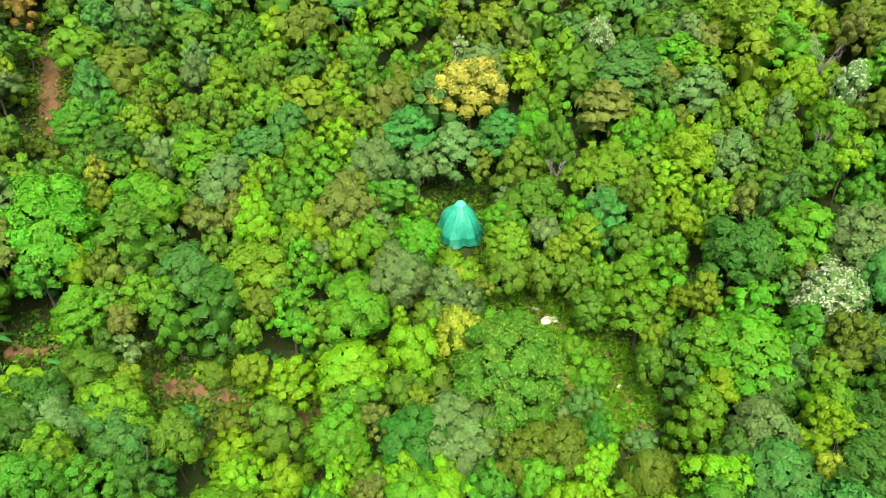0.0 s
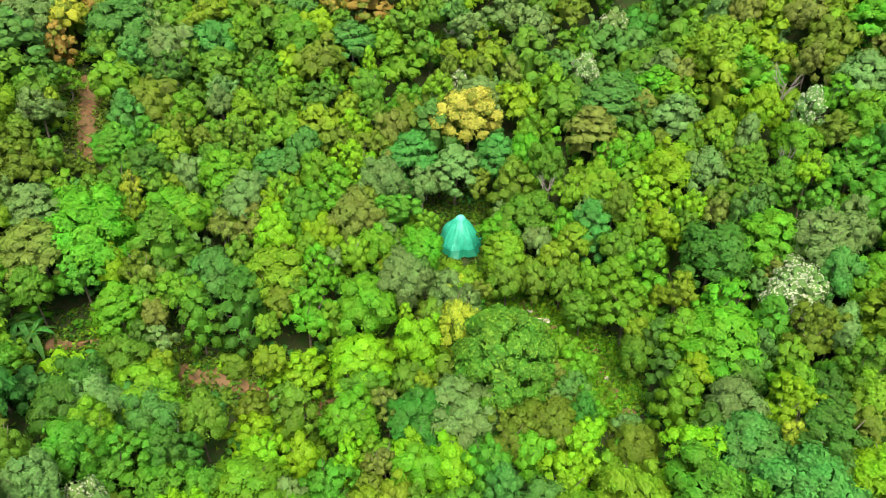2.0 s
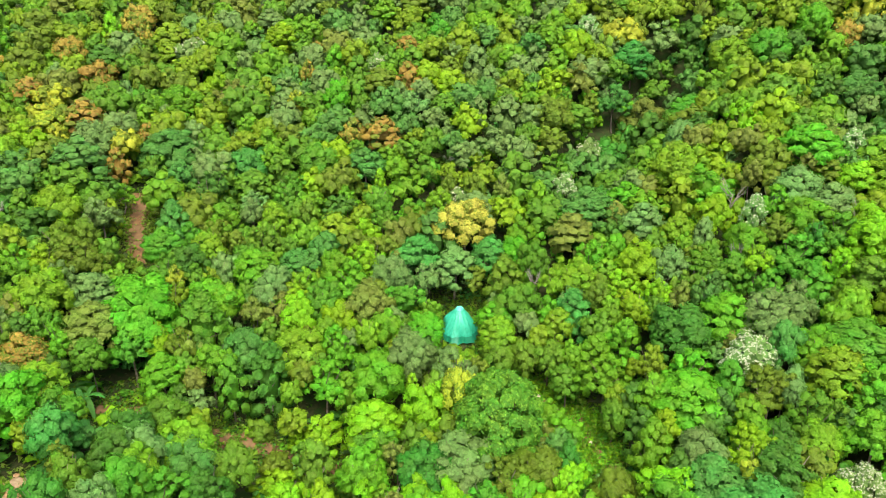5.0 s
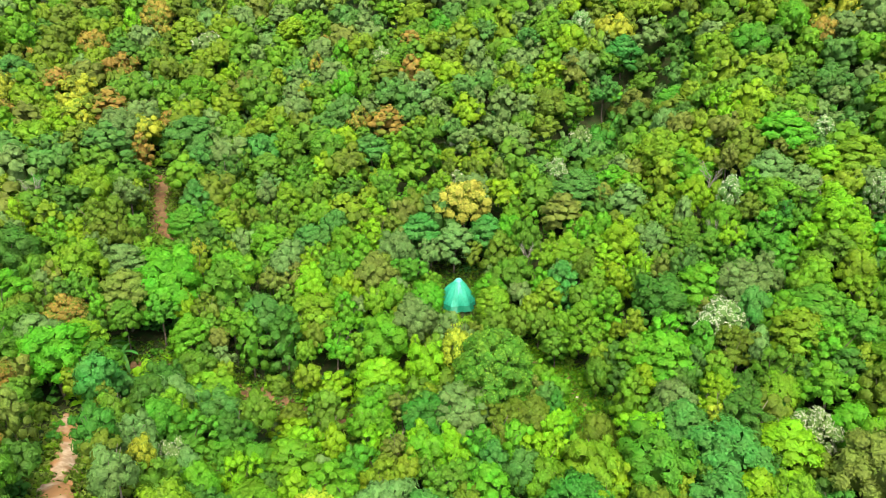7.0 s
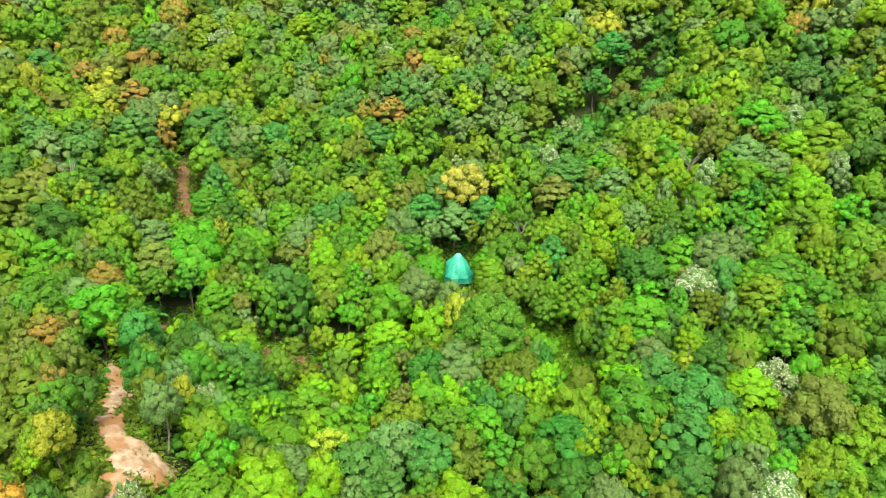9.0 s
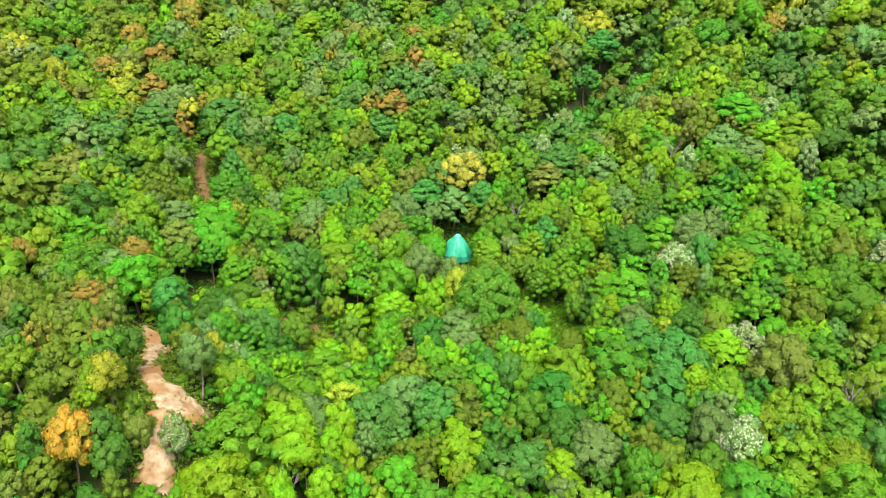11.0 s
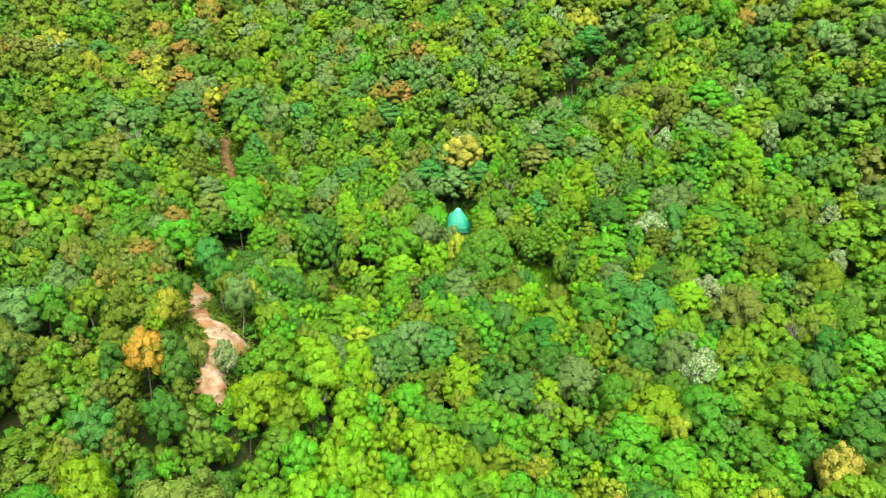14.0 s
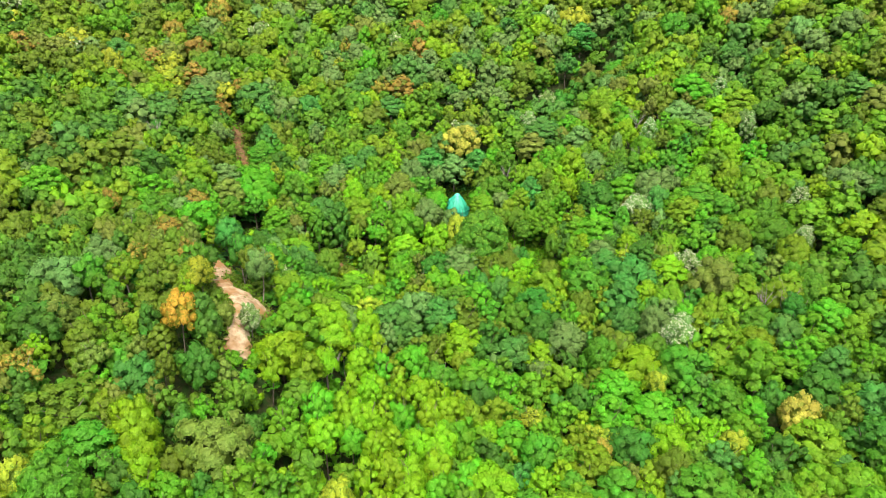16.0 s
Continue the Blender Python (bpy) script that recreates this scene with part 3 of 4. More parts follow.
tree("ragged", "bright", -49.0, 12.0, 2.0)
tree("ragged", "teal", -41.9, 15.9, 3.2)
tree("ragged", "deep", -36.6, 14.3, 3.2)
tree("ragged", "grey", -30.2, 13.7, 2.1)
tree("ragged", "bright", -32.8, 7.8, 2.9)
tree("tiers", "moss", -26.0, 9.8, 2.2)
tree("ragged", "mid", -25.5, 16.7, 2.7)
tree("tall", "olive", -22.0, 11.9, 2.0)
tree("ragged", "lime", -13.5, 9.3, 2.3)
tree("dome", "mid", -11.9, 14.8, 2.0)
tree("dome", "khaki", -8.5, 9.4, 2.1)
tree("ragged", "bright", -16.9, 15.7, 2.1)
tree("dome", "teal", -18.4, 4.4, 2.6)
tree("tiers", "teal", -21.4, 1.4, 2.5)
tree("dome", "deep", -35.2, -0.8, 2.5)
tree("dome", "grey", -30.8, -0.8, 1.9)
tree("tiers", "bright", -26.5, -0.5, 3.2)
tree("dome", "mid", -28.5, 1.7, 2.4)
tree("ragged", "yellow", -35.5, -4.1, 1.5)
tree("tiers", "moss", -33.4, 2.6, 1.9)
tree("dome", "bright", -30.9, -6.4, 3.3)
tree("ragged", "moss", -34.7, -7.7, 1.8)
tree("dome", "moss", -28.5, -7.0, 1.8)
tree("dome", "grey", -23.9, -3.2, 3.1)
tree("ragged", "lime", -20.8, -3.7, 1.8)
tree("dome", "lime", -19.7, -7.1, 2.3)
tree("ragged", "khaki", -25.1, -7.7, 1.8)
tree("dome", "lime", -14.7, -7.3, 2.1)
tree("ragged", "bright", -13.8, -1.7, 3.3)
tree("ragged", "mid", -7.1, -3.2, 2.6)
tree("dome", "bright", -4.3, -7.4, 2.4, label="bright green broadleaf tree beside the draped cover")
tree("dome", "bright", -8.9, -8.1, 2.0)
tree("ragged", "olive", -1.9, 18.6, 2.1)
tree("ragged", "bright", -7.6, 14.1, 1.7)
tree("ragged", "moss", -3.1, 15.3, 2.0)
tree("ragged", "bright", 8.8, 9.0, 2.5)
tree("tiers", "teal", 4.5, 5.4, 2.4)
tree("dome", "mid", 10.1, 3.5, 2.5)
tree("ragged", "bright", 17.8, 2.9, 2.6)
tree("dome", "bright", 21.0, 4.3, 1.6)
tree("tiers", "grey", 25.5, 7.5, 2.6)
tree("dome", "grey", 27.2, 0.1, 2.8)
tree("tall", "grey", 31.7, 3.0, 2.1)
tree("tall", "white", 38.9, 3.9, 2.1)
tree("dome", "olive", 17.8, -1.8, 2.4)
tree("ragged", "moss", 11.9, -0.8, 1.8)
tree("ragged", "lime", 21.8, -6.3, 2.8)
tree("tiers", "moss", 12.1, -6.4, 1.9)
tree("tiers", "moss", 4.9, -6.4, 2.5, label="yellow-green layered tree beside the draped cover")
tree("tiers", "bright", 31.7, -9.9, 3.8)
tree("ragged", "bright", 19.8, -9.2, 2.2)
tree("ragged", "khaki", 27.4, -5.1, 2.1)
tree("ragged", "lime", 37.1, -3.3, 1.8)
tree("ragged", "mid", 37.0, -7.7, 2.5)
tree("ragged", "deep", 21.1, 16.3, 2.8)
tree("tiers", "bright", 24.2, 14.2, 2.9)
tree("ragged", "bright", 34.7, 11.3, 3.2)
tree("dome", "white", 16.1, 19.9, 1.7)
tree("tall", "khaki", 6.6, 17.8, 1.4)
tree("tall", "moss", 11.7, 16.8, 1.9)
tree("dome", "olive", 2.7, 17.4, 1.9)
tree("tiers", "moss", 29.2, 4.7, 2.4)
tree("ragged", "bright", 41.3, 5.7, 2.4)
tree("ragged", "bright", 2.6, 0.0, 1.5)
tree("dome", "teal", -24.7, -13.4, 3.1)
tree("dome", "moss", -18.9, -12.4, 3.3)
tree("ragged", "bright", -14.3, -11.7, 2.3)
tree("dome", "bright", -9.5, -15.6, 3.6)
tree("ragged", "lime", -15.3, -20.8, 2.8)
tree("tiers", "lime", -9.3, -20.6, 2.8)
tree("tall", "lime", -5.4, -16.1, 1.0)
tree("dome", "mid", -30.1, -24.6, 2.3)
tree("tiers", "moss", -35.8, -21.0, 2.8)
tree("tiers", "bright", -32.0, -19.4, 2.5)
tree("ragged", "bright", -27.5, -17.5, 2.6)
tree("ragged", "mid", -36.6, -16.6, 2.6)
tree("ragged", "olive", -31.9, -15.4, 2.0)
tree("ragged", "lime", -34.5, -13.7, 1.4)
tree("dome", "deep", -32.0, -27.5, 2.3)
tree("dome", "moss", -26.9, -27.5, 3.0)
tree("dome", "moss", -29.7, -32.8, 2.5)
tree("dome", "teal", -25.7, -29.6, 2.3)
tree("dome", "olive", -22.3, -28.9, 2.2)
tree("ragged", "lime", -18.5, -27.2, 2.7)
tree("tall", "olive", -14.7, -26.5, 2.1)
tree("dome", "bright", -9.6, -26.6, 2.5)
tree("ragged", "khaki", -6.4, -25.5, 1.5)
tree("dome", "deep", -3.5, -26.8, 2.9)
tree("ragged", "lime", -16.9, -30.6, 2.4)
tree("ragged", "lime", -9.5, -30.6, 2.0)
tree("dome", "lime", -13.3, -30.6, 1.9)
tree("ragged", "mid", -27.3, -33.9, 2.7)
tree("ragged", "deep", -23.6, -32.0, 2.5)
tree("dome", "mid", -30.1, -35.2, 2.2)
tree("ragged", "lime", -3.8, -30.4, 1.9)
tree("dome", "moss", -10.9, -10.0, 1.6)
tree("dome", "mid", 3.1, -15.7, 2.5)
tree("ragged", "grey", -0.6, -13.3, 2.9)
tree("tall", "bright", 16.2, -11.2, 2.6)
tree("tiers", "mid", 16.5, -21.9, 2.6)
tree("tall", "bright", 19.5, -25.9, 2.5)
tree("tiers", "bright", 24.3, -20.9, 3.9)
tree("tiers", "bright", 21.1, -19.7, 1.9)
tree("ragged", "teal", 27.4, -22.7, 2.2)
tree("ragged", "bright", 25.8, -16.6, 2.8)
tree("dome", "grey", 23.5, -27.4, 2.5)
tree("tiers", "teal", 24.0, -31.4, 3.3)
tree("ragged", "lime", 19.2, -32.0, 3.0)
tree("dome", "olive", 15.0, -30.7, 2.1)
tree("ragged", "lime", 10.5, -30.5, 2.4)
tree("dome", "yellow", 27.1, -31.3, 1.0)
tree("ragged", "deep", 31.4, -27.0, 2.1)
tree("ragged", "olive", 32.2, -21.0, 2.8)
tree("dome", "teal", 36.0, -15.4, 2.0)
tree("ragged", "mid", 2.8, -31.3, 2.2)
tree("dome", "bright", 6.4, -30.9, 1.9)
tree("ragged", "moss", 21.7, -14.5, 2.3)
tree("tiers", "bright", 29.3, -25.9, 2.1)
tree("ragged", "russet", -47.6, -71.9, 2.3)
tree("dome", "yellow", -40.9, -85.8, 1.6)
tree("dome", "lime", -13.1, -65.7, 2.1, h=9.2)
tree("dome", "lime", -2.7, -68.2, 2.2, h=9.2)
tree("dome", "lime", -13.6, -50.0, 2.3, h=9.2)
tree("dome", "bright", -6.4, -51.9, 2.2, h=9.2)
tree("dome", "gold", 41.0, -64.7, 2.4)
tree("ragged", "yellow", 17.3, -65.2, 2.3)
tree("ragged", "bright", 39.2, -56.4, 5.1, h=10.5, label="large bright green tree with a loose wide crown")
tree("dome", "lime", 24.3, -54.2, 3.8)
tree("dome", "white", 30.8, -47.7, 3.1)
tree("ragged", "moss", 35.5, -51.8, 3.5)
tree("dome", "teal", 26.9, -35.4, 4.2)
tree("dome", "khaki", 39.0, -38.8, 4.3)
tree("dome", "moss", 31.2, -41.2, 2.8)
tree("tall", "white", 57.2, -24.1, 2.5)
tree("dome", "white", 54.6, -32.1, 1.4)
tree("dome", "moss", 51.6, -36.7, 2.8)
tree("dome", "bright", 40.1, -33.4, 2.1)
tree("tiers", "teal", -10.2, -43.1, 3.9)
tree("ragged", "mid", -0.9, -36.1, 3.2)
tree("ragged", "bright", 6.0, -55.7, 2.9)
tree("ragged", "moss", 14.5, -54.0, 2.8)
tree("dome", "grey", 15.2, -48.3, 2.9)
tree("dome", "grey", -50.5, -57.0, 3.4)
tree("dome", "deep", -49.1, -65.4, 3.0)
tree("dome", "grey", -47.8, -50.4, 2.9)
tree("ragged", "russet", -44.1, -48.0, 2.2)
tree("tall", "moss", -34.1, -57.1, 2.4)
tree("ragged", "olive", -41.7, -75.1, 3.7)
tree("dome", "teal", -36.4, -69.4, 2.6)
tree("ragged", "bright", -42.2, -63.9, 2.6)
tree("dome", "khaki", -47.9, -62.7, 2.4)
tree("ragged", "lime", 29.9, -65.8, 2.4)
tree("tall", "teal", 48.5, -58.0, 3.5)
tree("ragged", "deep", 46.9, -69.7, 3.2)
tree("dome", "moss", 46.6, -44.0, 2.9)
tree("dome", "russet", -56.3, -29.7, 1.7)
tree("tiers", "russet", -45.1, -22.3, 2.3)
tree("tiers", "bright", -64.9, -31.2, 3.3)
tree("ragged", "yellow", 9.3, -60.9, 1.7)
tree("tiers", "lime", -34.8, 57.7, 3.5)
tree("dome", "russet", -62.4, 57.9, 3.1)
tree("dome", "russet", -62.2, 38.3, 3.1)
tree("ragged", "khaki", -77.8, 26.6, 2.5)
tree("dome", "grey", 74.8, 24.8, 3.4)
tree("tall", "white", 55.8, 15.4, 2.5)
tree("tiers", "grey", 48.9, 3.7, 3.2)
tree("dome", "grey", 81.7, 16.8, 3.5)
tree("ragged", "russet", -17.7, 30.8, 2.3)
tree("dome", "grey", 64.4, -23.6, 3.2)
tree("ragged", "bright", 57.7, -37.7, 2.9)
tree("dome", "mid", 19.5, -51.2, 2.6)
tree("dome", "bright", -17.1, -66.3, 2.1, h=9.2)
tree("dome", "moss", -19.1, -61.9, 1.9)
tree("dome", "lime", 24.8, -67.1, 2.6)
tree("dome", "bright", 1.1, -72.4, 2.2)
tree("ragged", "deep", 4.0, -66.6, 2.2)
tree("ragged", "lime", 9.6, -70.9, 2.4)
tree("ragged", "bright", 33.6, -72.1, 2.9)
tree("dome", "moss", 39.4, -74.4, 2.9)
tree("ragged", "bright", -28.3, -82.8, 2.5)
tree("ragged", "mid", -19.5, -79.1, 2.5)
tree("ragged", "deep", -34.1, -82.5, 1.9)
tree("ragged", "olive", -25.2, -69.4, 2.4)
tree("dome", "deep", -29.6, -68.5, 2.2)
tree("shrub", "moss", -1.0, -5.4, 1.8, h=2.0)
tree("shrub", "moss", 1.1, -6.3, 1.8, h=2.2)
tree("shrub", "moss", 2.4, -7.5, 1.5, h=1.8)
tree("shrub", "yellow", -0.4, -7.2, 1.6, h=2.0)
tree("shrub", "moss", 10.3, -20.3, 1.6, h=2.4)
bare_tree(9.6, -0.6, 1.3, 9.0, 66)
bare_tree(36.8, 7.5, 2.0, 9.0, 4)
bare_tree(35.1, -1.5, 1.3, 8.0, 38)
bare_tree(44.5, -44.6, 1.9, 9.0, 74)
bare_tree(-17.0, -56.0, 1.6, 6.0, 14)
bare_tree(37.0, -38.6, 0.8, 8.0, 52)
banana_plant(-33.8, -22.1, 3.2, 89)
banana_plant(-41.4, -20.6, 3.6, 28)
banana_plant(-39.8, -21.4, 3.4, 64)
banana_plant(-40.2, -22.8, 3.0, 3)
tree("shrub", "white", -26.4, -58.1, 1.1, h=3.2)
tree("dome", "bright", -24.3, -53.9, 2.2)
tree("shrub", "khaki", -29.5, -59.3, 1.6, h=2.5)
tree("shrub", "olive", -31.7, -55.6, 1.4, h=2.5)
tree("dome", "grey", -25.5, -40.2, 1.9)
tree("dome", "yellow", -27.3, -44.5, 1.3)
tree("ragged", "bright", -80.8, 41.0, 3.3)
tree("ragged", "bright", -85.5, 37.7, 3.9)
tree("tiers", "teal", -78.3, 31.0, 3.7)
tree("dome", "russet", -69.8, 44.4, 2.7)
tree("tall", "lime", -65.9, 54.1, 2.3)
tree("ragged", "russet", -63.5, 55.7, 2.2)
tree("ragged", "russet", -59.2, 53.0, 2.1)
tree("dome", "grey", -52.0, 59.4, 2.8)
tree("dome", "grey", -38.7, 54.0, 2.6)
tree("tall", "bright", -23.5, 49.7, 2.6)
tree("dome", "yellow", -76.4, 24.1, 2.5)
tree("ragged", "russet", -73.0, 19.4, 1.7)
tree("dome", "moss", -71.2, 21.7, 3.0)
tree("ragged", "lime", -44.2, 43.0, 2.5)
tree("dome", "bright", -47.2, 34.7, 3.6)
tree("ragged", "khaki", -39.7, 39.3, 3.1)
tree("ragged", "yellow", -28.3, 37.8, 1.8)
tree("dome", "bright", -21.2, 38.8, 2.4)
tree("dome", "white", -15.1, 47.3, 2.0)
tree("ragged", "russet", -28.0, 46.7, 2.2)
tree("ragged", "grey", -7.7, 36.0, 2.9)
tree("ragged", "lime", -63.9, 16.5, 2.8)
tree("dome", "moss", -64.4, 10.2, 3.2)
tree("tiers", "yellow", -63.4, 22.2, 2.4)
tree("dome", "grey", -56.1, 20.3, 4.4)
tree("tiers", "teal", -45.3, 22.8, 4.9)
tree("dome", "teal", -33.3, 22.3, 3.2)
tree("dome", "russet", -55.3, 15.9, 1.4)
tree("tall", "olive", -47.9, -1.5, 2.7)
tree("dome", "moss", -52.5, 2.1, 2.9)
tree("tall", "lime", -58.3, -6.9, 1.5)
bare_tree(-58.8, -1.4, 1.6, 8.0, 20)
tree("ragged", "bright", -51.9, -9.4, 2.3)
tree("dome", "deep", -55.6, -13.4, 4.0)
tree("ragged", "khaki", -58.6, -15.1, 2.3)
tree("tiers", "grey", -43.3, -10.0, 3.2)
tree("dome", "moss", -47.4, -13.1, 3.0)
tree("dome", "bright", -56.7, -18.7, 2.2)
tree("ragged", "grey", -29.9, 10.9, 2.0)
tree("tiers", "teal", -15.4, 23.7, 3.2)
tree("tall", "lime", -12.1, 20.6, 1.3)
tree("dome", "mid", -22.4, 23.0, 3.2)
tree("tiers", "teal", 31.7, 50.2, 3.8)
tree("ragged", "khaki", 32.7, 41.3, 4.8)
tree("dome", "white", 24.5, 56.8, 1.7)
tree("dome", "bright", 59.6, 41.8, 3.8)
tree("dome", "russet", 63.6, 39.0, 2.2)
tree("dome", "teal", 63.1, 29.4, 3.8)
tree("ragged", "khaki", 53.8, 18.4, 2.7)
tree("dome", "bright", 69.8, 33.7, 3.1)
tree("ragged", "lime", 41.9, 21.3, 2.7)
tree("dome", "moss", 44.7, 17.4, 2.2)
tree("dome", "moss", 31.6, 15.1, 4.5)
tree("dome", "grey", 34.1, 23.3, 2.6)
tree("tiers", "bright", 48.5, 12.9, 4.1)
tree("ragged", "khaki", 40.2, 10.4, 2.0)
tree("tiers", "grey", 45.1, 6.7, 3.0)
tree("tiers", "lime", 52.3, 6.0, 2.5)
tree("tiers", "moss", 57.2, 6.2, 4.1)
bare_tree(50.4, 0.2, 1.9, 8.0, 65)
tree("dome", "lime", 50.9, -0.5, 2.3)
tree("tall", "white", 56.0, -1.0, 1.5)
tree("ragged", "lime", 45.2, -5.9, 2.3)
tree("dome", "lime", 51.1, -8.0, 2.5)
tree("ragged", "bright", 55.1, -8.7, 2.8)
tree("dome", "moss", 49.1, -13.0, 2.2)
tree("dome", "moss", 4.4, 60.0, 4.0)
tree("dome", "olive", 6.5, 50.6, 2.6)
tree("dome", "lime", 21.5, 50.3, 3.4)
tree("dome", "olive", 15.5, 33.8, 3.4)
tree("ragged", "khaki", 1.8, 40.1, 2.4)
tree("ragged", "teal", 12.4, 52.3, 3.7)
tree("ragged", "mid", -4.2, 61.0, 3.2)
tree("ragged", "teal", 26.9, 40.3, 3.5)
tree("dome", "deep", 24.7, 31.9, 3.3)
tree("tiers", "mid", 38.6, 35.6, 3.4)
tree("dome", "moss", 46.2, 41.7, 3.6)
tree("dome", "mid", 51.7, 39.2, 3.0)
tree("ragged", "bright", -52.8, -21.3, 3.7)
tree("ragged", "bright", -43.1, -19.1, 1.8)
tree("dome", "lime", -33.8, -15.0, 1.4)
tree("tiers", "mid", -35.5, -41.2, 2.9)
tree("dome", "deep", -32.8, -31.3, 2.2)
tree("dome", "grey", -30.0, -39.6, 2.3)
tree("dome", "deep", -31.1, -43.8, 1.9)
tree("dome", "grey", -27.3, -49.1, 1.7)
tree("dome", "white", -26.6, -38.9, 1.9)
tree("dome", "bright", -27.8, -53.2, 1.4)
tree("dome", "moss", -23.7, -48.8, 2.0)
tree("ragged", "bright", -22.0, -51.0, 2.0)
tree("dome", "olive", -20.0, -47.8, 1.8)
tree("dome", "bright", -23.7, -42.4, 1.9)
tree("ragged", "lime", -21.2, -38.0, 2.3)
tree("ragged", "yellow", -14.0, -41.0, 2.9)
tree("ragged", "moss", -7.4, -35.5, 2.0)
tree("ragged", "khaki", -6.4, -31.5, 1.4)
tree("dome", "bright", -3.0, -32.1, 2.1)
tree("tiers", "russet", -43.4, -37.9, 1.8)
tree("ragged", "russet", -36.8, -49.2, 1.7)
tree("dome", "mid", -35.0, -51.6, 1.5)
tree("ragged", "khaki", -42.2, -43.8, 2.0)
tree("dome", "yellow", -32.2, -57.5, 1.6)
tree("tall", "olive", -32.3, -50.3, 1.4)
tree("ragged", "olive", -27.9, -58.6, 2.0)
tree("ragged", "lime", -33.3, -59.0, 1.1)
tree("tall", "khaki", -37.8, -44.0, 1.6)
tree("dome", "grey", 34.8, -20.7, 2.2)
tree("tiers", "lime", 33.0, -34.9, 3.2)
tree("dome", "white", 36.5, -32.9, 2.5)
tree("ragged", "bright", 16.9, -14.8, 3.2)
tree("dome", "olive", 44.9, -30.0, 3.1)
tree("ragged", "lime", 44.0, -33.3, 1.9)
tree("ragged", "bright", 42.0, -23.1, 3.2)
tree("tiers", "moss", 39.6, -20.5, 3.2)
tree("dome", "bright", 47.7, -26.3, 2.8)
tree("ragged", "lime", 9.1, -33.3, 2.7)
tree("tall", "teal", 4.0, -33.7, 2.4)
tree("ragged", "lime", 14.2, -41.1, 1.6)
tree("ragged", "mid", 5.5, -40.6, 2.9)
tree("dome", "mid", 8.9, -42.3, 2.5)
tree("dome", "olive", 18.6, -41.7, 2.2)
tree("ragged", "bright", 16.7, -43.2, 1.9)
tree("dome", "teal", 23.9, -45.0, 2.5)
tree("tiers", "bright", 32.4, -45.4, 1.4)
tree("dome", "moss", 36.6, -45.6, 2.6)
tree("ragged", "lime", -47.7, -68.4, 1.5)
tree("ragged", "khaki", -41.7, -68.2, 1.9)
tree("ragged", "bright", -40.6, -71.0, 2.2)
tree("tall", "khaki", -34.0, -70.9, 1.4)
tree("tall", "olive", -28.2, -66.4, 1.2)
tree("tall", "khaki", -26.7, -68.0, 1.4)
tree("ragged", "bright", -28.2, -72.2, 1.5)
tree("dome", "deep", -30.2, -73.5, 1.7)
tree("ragged", "moss", -41.9, -80.1, 2.4)
tree("ragged", "olive", -36.8, -74.6, 2.8)
tree("ragged", "lime", -31.5, -82.7, 1.9)
tree("ragged", "bright", -22.3, -79.4, 2.9)
tree("dome", "bright", -18.8, -71.3, 1.8)
tree("ragged", "bright", -20.5, -68.5, 2.1)
tree("dome", "russet", 17.4, -67.3, 1.4)
tree("ragged", "bright", 13.8, -59.8, 2.4)
tree("ragged", "lime", 27.2, -63.3, 2.3)
tree("dome", "yellow", 32.5, -67.8, 1.4)
tree("dome", "olive", 25.1, -71.1, 2.6)
tree("ragged", "lime", 21.3, -73.4, 2.1)
tree("ragged", "khaki", 19.4, -70.7, 1.6)
tree("ragged", "bright", 36.1, -63.1, 2.8)
tree("tiers", "moss", 41.9, -68.5, 3.8)
tree("ragged", "olive", 46.4, -65.3, 2.5)
tree("ragged", "bright", 52.1, -59.2, 2.6)
tree("dome", "moss", 53.5, -52.4, 2.5)
tree("ragged", "bright", 48.1, -51.7, 2.7)
tree("dome", "moss", 40.7, -51.9, 3.5)
bare_tree(46.8, -45.6, 2.2, 9.0, 20)
tree("dome", "moss", 48.8, -42.2, 2.4)
tree("dome", "yellow", 25.7, -57.7, 1.3)
tree("dome", "lime", 3.6, -73.3, 3.4)
tree("dome", "moss", 1.3, -59.7, 2.3)
tree("dome", "mid", 9.4, -67.0, 2.2)
tree("ragged", "bright", 12.7, -67.4, 2.2)
tree("tiers", "mid", 33.5, -60.6, 2.4)
tree("dome", "moss", 42.4, -75.6, 3.0)


# ---- the rest of the wood ----
fill = random.Random(4)
near = {}
for x, y, r in STANDING:
    near.setdefault((int(x // 8), int(y // 8)), []).append((x, y, r))
COMMON = [("mid", 22), ("bright", 15), ("deep", 14), ("moss", 13), ("olive", 13), ("grey", 8), ("teal", 7), ("lime", 6), ("khaki", 3)]
# far slopes: more grey and pale leaves, so haze is put into the colour
HAZED_MIX = [("mid", 22), ("grey", 24), ("moss", 20), ("teal", 7), ("bright", 17), ("olive", 9), ("khaki", 4), ("lime", 7), ("white", 2), ("russet", 1)]
FORMS = [("dome", 40), ("ragged", 34), ("tiers", 9), ("tall", 12)]


def draw(pairs):
    return fill.choices([p[0] for p in pairs], [p[1] for p in pairs])[0]


def in_ravine(x, y):
    for x0, y0, x1, y1, w, _ in RAVINES:
        f = min(1.0, max(0.0, ((x - x0) * (x1 - x0) + (y - y0) * (y1 - y0)) / ((x1 - x0) ** 2 + (y1 - y0) ** 2)))
        if math.hypot(x - x0 - f * (x1 - x0), y - y0 - f * (y1 - y0)) < w * 0.9:
            return True
    return False


